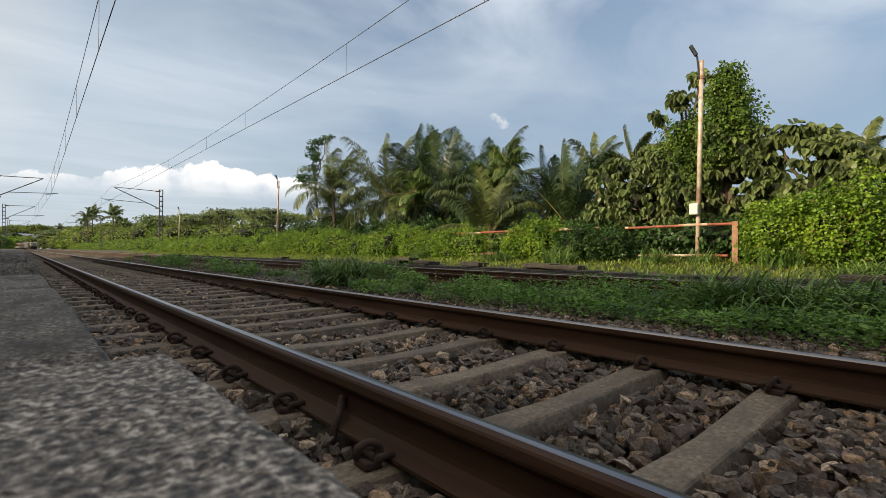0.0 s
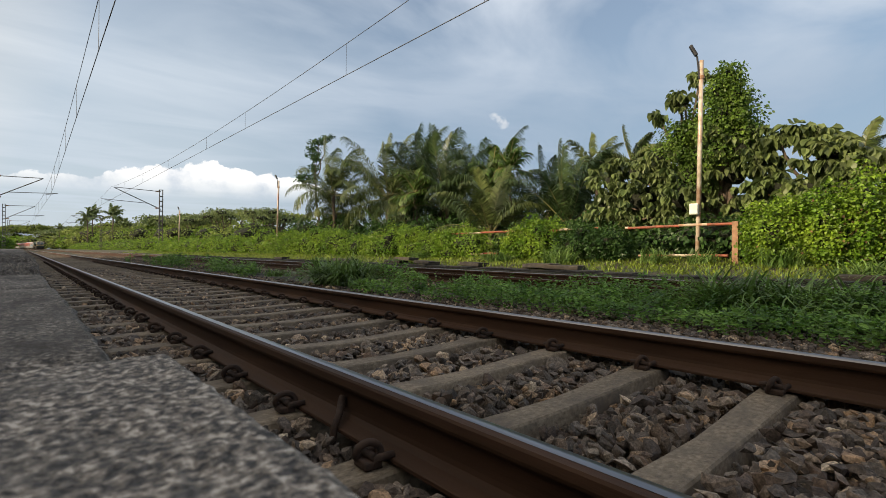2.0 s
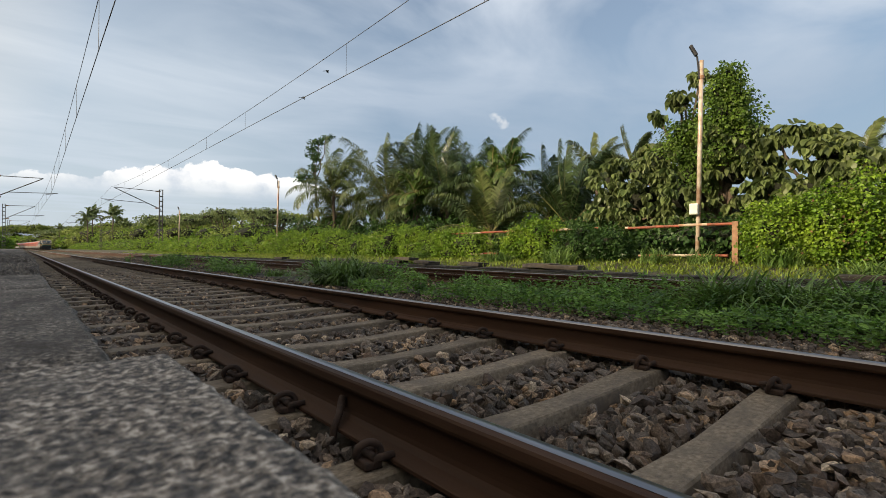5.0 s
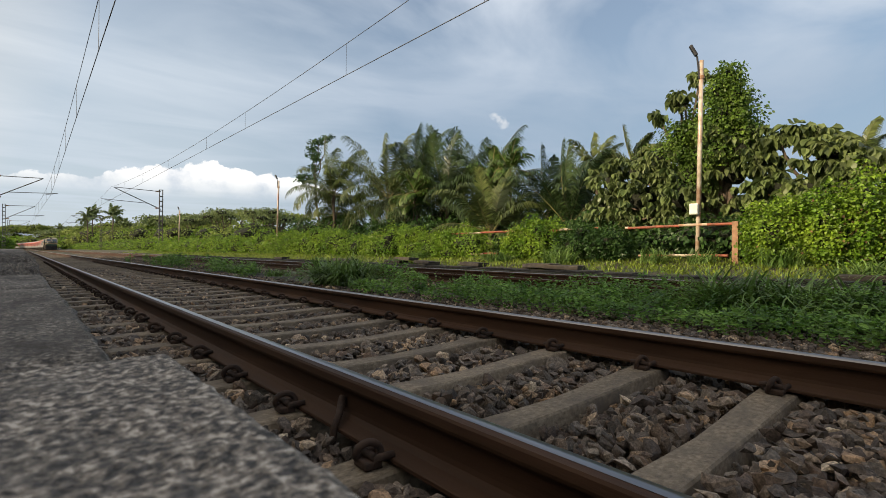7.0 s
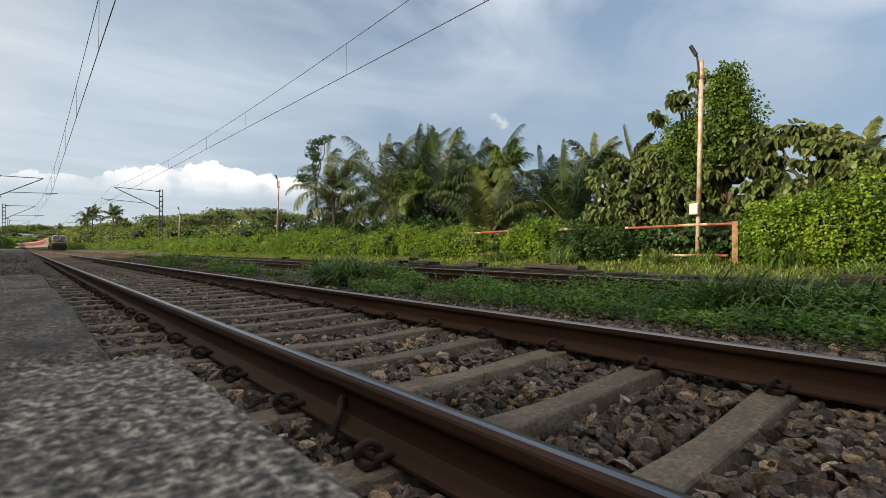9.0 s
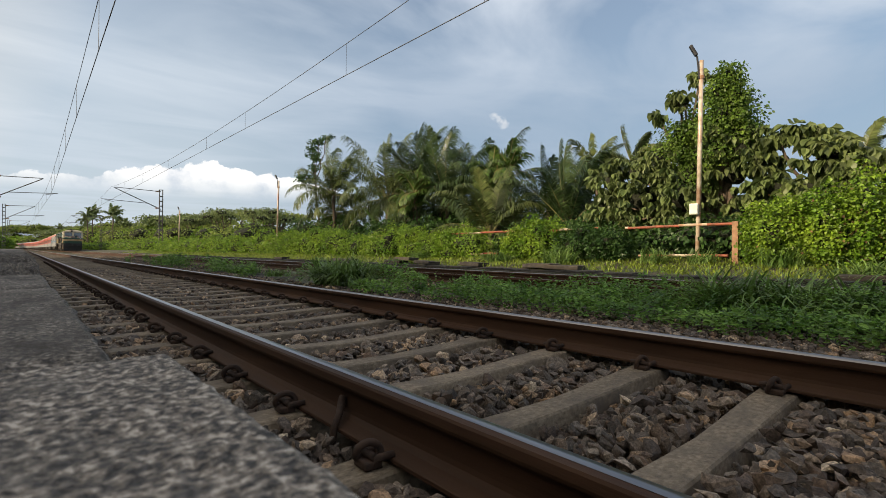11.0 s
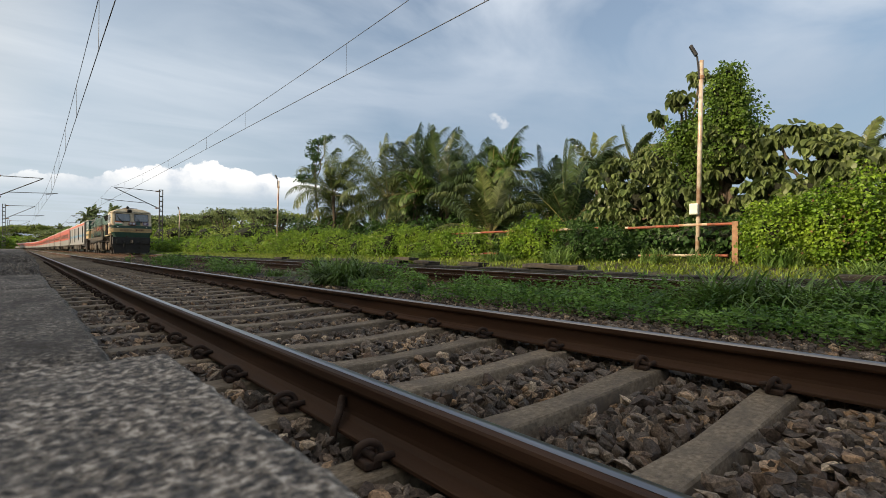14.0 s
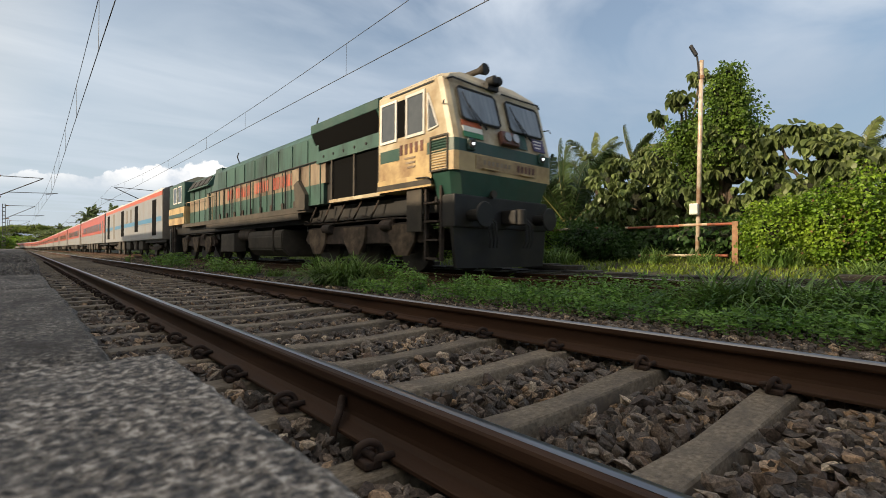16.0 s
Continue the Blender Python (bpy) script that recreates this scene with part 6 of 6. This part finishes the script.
def build_trees():
    # the creeper-clad tower and the broad-leaved tree round it
    tree("tree", "broad-leaved tree with big drooping dull green leaves", "tree", (14.6, 5.6, 0.2), [
        (13.8, 5.53, 4.90, 0.20, 0.24, 0.16, 12), (13.8, 6.05, 4.48, 0.20, 0.26, 0.10, 10), (13.8, 4.90, 5.32, 0.24, 0.26, 0.14, 11), (13.8, 5.30, 4.62, 0.12, 0.14, 0.12, 3),
        (13.8, 7.48, 2.64, 0.64, 0.67, 0.75, 60), (13.8, 6.65, 2.85, 0.70, 0.70, 0.66, 56), (13.8, 5.97, 3.15, 0.60, 0.62, 0.48, 44), (13.8, 7.68, 1.90, 0.68, 0.72, 0.65, 50),
        (13.8, 6.47, 2.02, 1.00, 1.06, 0.81, 90), (13.8, 5.35, 2.03, 0.94, 0.99, 0.89, 90), (14.2, 4.19, 2.52, 0.75, 0.79, 0.68, 60), (13.8, 3.93, 3.12, 0.55, 0.58, 0.52, 36),
        (13.8, 3.57, 3.49, 0.31, 0.33, 0.26, 14), (13.6, 4.48, 3.61, 0.35, 0.37, 0.27, 14), (13.8, 4.73, 1.37, 0.69, 0.73, 0.40, 24), (13.8, 6.96, 1.40, 0.78, 0.82, 0.45, 40)],
        0.25, M_BROAD, 0.66, 1.0, 0.14, 5, core=0.42, whorls=True, fork=(14.5, 5.4, 1.6))
    tree("creeper_tower", "tall tree smothered in small-leaved climbing creeper", "tree", (14.6, 4.8, 0.2), [
        (14.0, 4.27, 5.16, 0.35, 0.37, 0.33, 1120), (14.0, 4.49, 4.79, 0.49, 0.52, 0.43, 1760), (14.0, 4.11, 4.52, 0.43, 0.45, 0.45, 1440), (14.0, 4.31, 4.11, 0.65, 0.69, 0.48, 2400),
        (14.0, 4.83, 3.92, 0.59, 0.62, 0.44, 1920), (14.0, 5.32, 3.85, 0.58, 0.61, 0.42, 1760), (14.0, 3.98, 3.66, 0.48, 0.51, 0.47, 1600), (14.0, 4.63, 3.32, 0.97, 1.02, 0.61, 3520),
        (14.0, 5.62, 3.42, 0.59, 0.62, 0.46, 1440), (14.0, 5.17, 2.67, 0.71, 0.75, 0.57, 1600)], 0.078, M_VINE_MID, 0.72, 0.6, 0.15, 6, shell=0.5, lump=0.45)
    tree("tree", "broad-leaved tree with clusters of large leaves", "tree", (15.0, 2.2, 0.2), [
        (13.6, 3.19, 3.30, 0.18, 0.22, 0.16, 10), (13.6, 2.79, 3.42, 0.2, 0.24, 0.14, 11), (13.6, 2.32, 3.27, 0.24, 0.28, 0.18, 14), (13.6, 1.96, 3.03, 0.2, 0.2, 0.14, 7),
        (13.6, 2.09, 2.73, 0.53, 0.56, 0.36, 46), (13.6, 2.55, 1.96, 0.71, 0.75, 0.40, 50), (13.6, 1.76, 2.38, 0.54, 0.57, 0.47, 50), (13.6, 1.32, 2.20, 0.43, 0.46, 0.56, 50),
        (13.6, 3.09, 2.02, 0.57, 0.60, 0.46, 40), (13.9, 3.44, 2.83, 0.45, 0.48, 0.34, 20), (14.6, 0.2, 2.2, 0.9, 0.9, 0.8, 90)], 0.28, M_BROAD, 0.68, 1.1, 0.12, 7, core=0.42, whorls=True, fork=(14.4, 2.5, 1.7))
    tree("slender_tree", "slender tree with flat tiers of dark leaves", "tree", (18.4, 36.2, 0.2), [
        (18, 35.4, 9.35, 0.8, 1.2, 0.10, 260), (18.3, 37.0, 9.15, 0.6, 0.9, 0.10, 170), (18, 34.0, 9.45, 0.5, 0.8, 0.09, 120), (18, 36.4, 8.5, 0.6, 0.7, 0.40, 240), (18, 35.7, 8.0, 0.5, 0.6, 0.35, 170),
        (18, 36.2, 7.3, 0.5, 0.6, 0.35, 160), (18, 37.8, 6.8, 0.8, 1.1, 0.14, 240), (18.2, 38.8, 6.6, 0.6, 0.8, 0.12, 140), (18, 36.4, 6.3, 0.5, 0.6, 0.3, 130)], 0.17, M_VINE_DARK, 0.6, 0.3, 0.11, 8, core=0, shell=0.1, fork=(18.2, 36.3, 6.0))
    # filler shrubs that close the view behind the railing, leaves coloured as if shaded
    rng = random.Random(17)
    for i, (y, x, h) in enumerate([(4.6, 13.4, 0.9), (3.6, 13.2, 1.0), (6.6, 13.6, 1.2), (8.8, 14.2, 1.5), (10.4, 14.4, 1.3), (12.6, 19.5, 3.0), (16.2, 20, 3.6), (19.5, 20.5, 3.8), (23.0, 20.5, 3.8), (27.5, 21, 3.6), (33, 20, 3.2), (13.5, 21, 3.4), (9.0, 18.5, 2.8), (17.8, 15.5, 1.7), (21.0, 15.0, 1.7), (25, 15, 1.6), (29.5, 15.5, 1.8), (15, 15.8, 1.5), (0.5, 17.5, 2.2), (-3, 16, 2.4), (38, 18, 2.6), (35.5, 20.5, 3.4), (31, 17.5, 2.6), (40, 21, 3.2), (2.9, 15.8, 2.1), (1.4, 15.9, 2.0), (5.2, 15.6, 2.2), (7.4, 15.8, 2.0)]):
        cl = [(x + rng.uniform(-0.5, 0.5), y + rng.uniform(-1.2, 1.2), 0.25 + h * rng.uniform(0.35, 0.65), 1.1, 1.4, h * 0.5, 620) for _ in range(4)]
        tree("shrub", "dense green filler shrub behind the railing, coloured dark for shade", "shrub", (x, y, 0.1), cl, 0.14 if y < 15 else 0.2, M_VINE_DARK, 0.6, 0.5, 0.06, 100 + i, "shrubs", core=0.7, shell=0.6)
    # mid-distance shrubs and flat-topped trees
    for i, (x, y, h, w) in enumerate([(15, 42, 3.0, 3), (14.6, 47, 2.6, 3), (16, 52, 3.4, 3.5), (16, 58, 3.0, 3), (17, 64, 3.6, 4), (16, 72, 3.6, 4), (17, 82, 4.0, 5), (18, 94, 4.6, 5), (18, 108, 5.2, 6), (19, 124, 5.6, 7), (20, 142, 6.0, 8), (20, 164, 6.6, 9), (20, 190, 7.4, 11), (20, 222, 8.0, 13), (18, 255, 8.5, 14), (21, 300, 8.0, 15), (19, 345, 9.0, 18), (17, 425, 8, 20), (2, 530, 11, 24), (34, 430, 8, 22), (-30, 450, 9, 22)]):
        cl = [(x + rng.uniform(-0.2, 0.5) * w, y + rng.uniform(-0.5, 0.5) * w, h * rng.uniform(0.3, 0.72), w * 0.45, w * 0.5, h * 0.38, 460) for _ in range(4)]
        tree("shrub", "sunlit yellow-green shrub behind the far hedge", "shrub", (x, y, 0), cl, 0.0030 * y + 0.07, M_CANOPY if i % 3 else M_VINE, 0.6, 0.5, 0.1, 140 + i, "shrubs", core=0.8, shell=0.6)
    for i, (x, y, h, w) in enumerate([(24, 62, 6.0, 6), (29, 74, 7.2, 8), (27, 88, 7.6, 8), (35, 84, 7.6, 9), (26, 104, 7.6, 9), (32, 118, 8.4, 10), (28, 140, 9.0, 11), (34, 165, 10, 13), (36, 205, 11, 16), (30, 245, 11.5, 16), (40, 300, 13, 20), (26, 320, 12, 18), (20, 400, 13, 24), (-22, 400, 13, 22), (-34, 390, 13, 22), (-26, 330, 11, 18), (34, 390, 14, 24), (13, 485, 18, 22), (34, 470, 18, 26), (-3, 560, 21, 24), (-38, 500, 19, 24), (-52, 450, 18, 26), (56, 420, 17, 28)]):
        cl = []
        for k in range(9):
            a, q = k * 2.4, (k / 9) ** 0.5
            cl.append((x + math.cos(a) * q * w * 0.55, y + math.sin(a) * q * w * 0.55, h * rng.uniform(0.74, 0.95), w * 0.30, w * 0.34, h * 0.09, 340))
        cl += [(x, y, h * 0.5, w * 0.4, w * 0.45, h * 0.3, 350), (x - w * 0.3, y, h * 0.35, w * 0.35, w * 0.4, h * 0.25, 300)]
        tree("tree", "spreading flat-topped tree beyond the hedge", "tree", (x, y, 0), cl, 0.0029 * y + 0.06, M_CANOPY if i % 2 else M_FAR, 0.6, 0.3, 0.3, 180 + i, "far trees", core=0.5, shell=0.4)
    # bushes at the end of the near platform
    for i, (x, y, h, w) in enumerate([(-4.6, 118, 3.4, 3.4), (-3.4, 130, 3.0, 3.4), (-6.5, 142, 4.6, 5), (-3.6, 150, 2.6, 4), (-8, 170, 5.5, 7), (-5, 185, 3.2, 6), (-9.5, 225, 6, 9), (-12, 270, 6.5, 11)]):
        cl = [(x + rng.uniform(-0.3, 0.3) * w, y + rng.uniform(-0.5, 0.5) * w, h * rng.uniform(0.3, 0.7), w * 0.42, w * 0.5, h * 0.36, 700) for _ in range(4)]
        tree("shrub", "bright green shrub at the platform's far end", "shrub", (x, y, -0.6), cl, 0.0028 * y, M_VINE, 0.6, 0.5, 0.1, 220 + i, "shrubs", core=0.8, shell=0.6)


build_weeds()
build_grass()
build_hedges()
build_palms()
build_banana()
build_trees()


def key_palms():
    for fr, at, amount, seed in FRONDS:
        rng = random.Random(seed)
        a, b, f1, f2 = rng.uniform(0, 6.28), rng.uniform(0, 6.28), rng.uniform(1.6, 2.6), rng.uniform(0.6, 1.1)
        rows = []
        for k in range(41):
            t = k * 0.4
            s = amount * (0.6 * math.sin(f1 * t + a) + 0.7 * math.sin(f2 * t + b))
            rows.append((t, pose(*at, s * 0.667, s * 0.745, s * 0.5)))
        walk(fr, rows)


# ---- two birds cross the sky ----
M_BIRD = material("dark_feathers", [(0.012, 0.011, 0.011), (0.03, 0.028, 0.026)], rough=0.8, bump=0)


def build_bird(label):
    b = thing("bird", label, "bird", "birds")
    part("body", tube([(0.14, 0, 0), (0.09, 0, 0.005), (0.0, 0, 0), (-0.09, 0, 0), (-0.17, 0, 0.005)], [0.008, 0.024, 0.034, 0.022, 0.012], 8), M_BIRD, b, smooth=True)
    part("tail", boxed(-0.27, -0.15, -0.03, 0.03, -0.003, 0.004), M_BIRD, b)
    wings = []
    for s in (-1, 1):
        bm = bmesh.new()
        lo, hi = [[bm.verts.new((x, s * y, z)) for x, y in ((0.07, 0.01), (0.08, 0.14), (0.02, 0.30), (-0.05, 0.16), (-0.06, 0.01))] for z in (-0.003, 0.003)]
        bm.faces.new(lo[::-1])
        bm.faces.new(hi)
        for k in range(5):
            bm.faces.new((lo[k], lo[(k + 1) % 5], hi[(k + 1) % 5], hi[k]))
        bmesh.ops.recalc_face_normals(bm, faces=bm.faces)
        wings.append((part("wing", bm, M_BIRD, b), s))
    return b, wings


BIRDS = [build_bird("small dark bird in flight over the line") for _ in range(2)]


def key_birds():
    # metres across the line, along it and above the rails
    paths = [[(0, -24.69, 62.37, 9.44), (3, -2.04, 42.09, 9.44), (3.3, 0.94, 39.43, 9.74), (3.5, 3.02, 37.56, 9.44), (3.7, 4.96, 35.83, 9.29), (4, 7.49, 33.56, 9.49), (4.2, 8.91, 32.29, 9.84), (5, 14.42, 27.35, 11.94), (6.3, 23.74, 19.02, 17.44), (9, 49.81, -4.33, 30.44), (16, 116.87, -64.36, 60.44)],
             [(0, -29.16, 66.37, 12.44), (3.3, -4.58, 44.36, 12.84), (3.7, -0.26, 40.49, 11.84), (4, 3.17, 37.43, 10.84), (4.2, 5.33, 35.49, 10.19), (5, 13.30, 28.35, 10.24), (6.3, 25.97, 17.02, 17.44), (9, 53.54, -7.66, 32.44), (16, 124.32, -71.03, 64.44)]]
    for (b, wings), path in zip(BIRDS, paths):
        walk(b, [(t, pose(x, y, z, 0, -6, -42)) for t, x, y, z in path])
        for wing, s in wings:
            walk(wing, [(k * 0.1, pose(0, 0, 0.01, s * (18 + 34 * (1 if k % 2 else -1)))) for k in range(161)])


def motions():
    key_train()
    key_palms()
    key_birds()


motions()
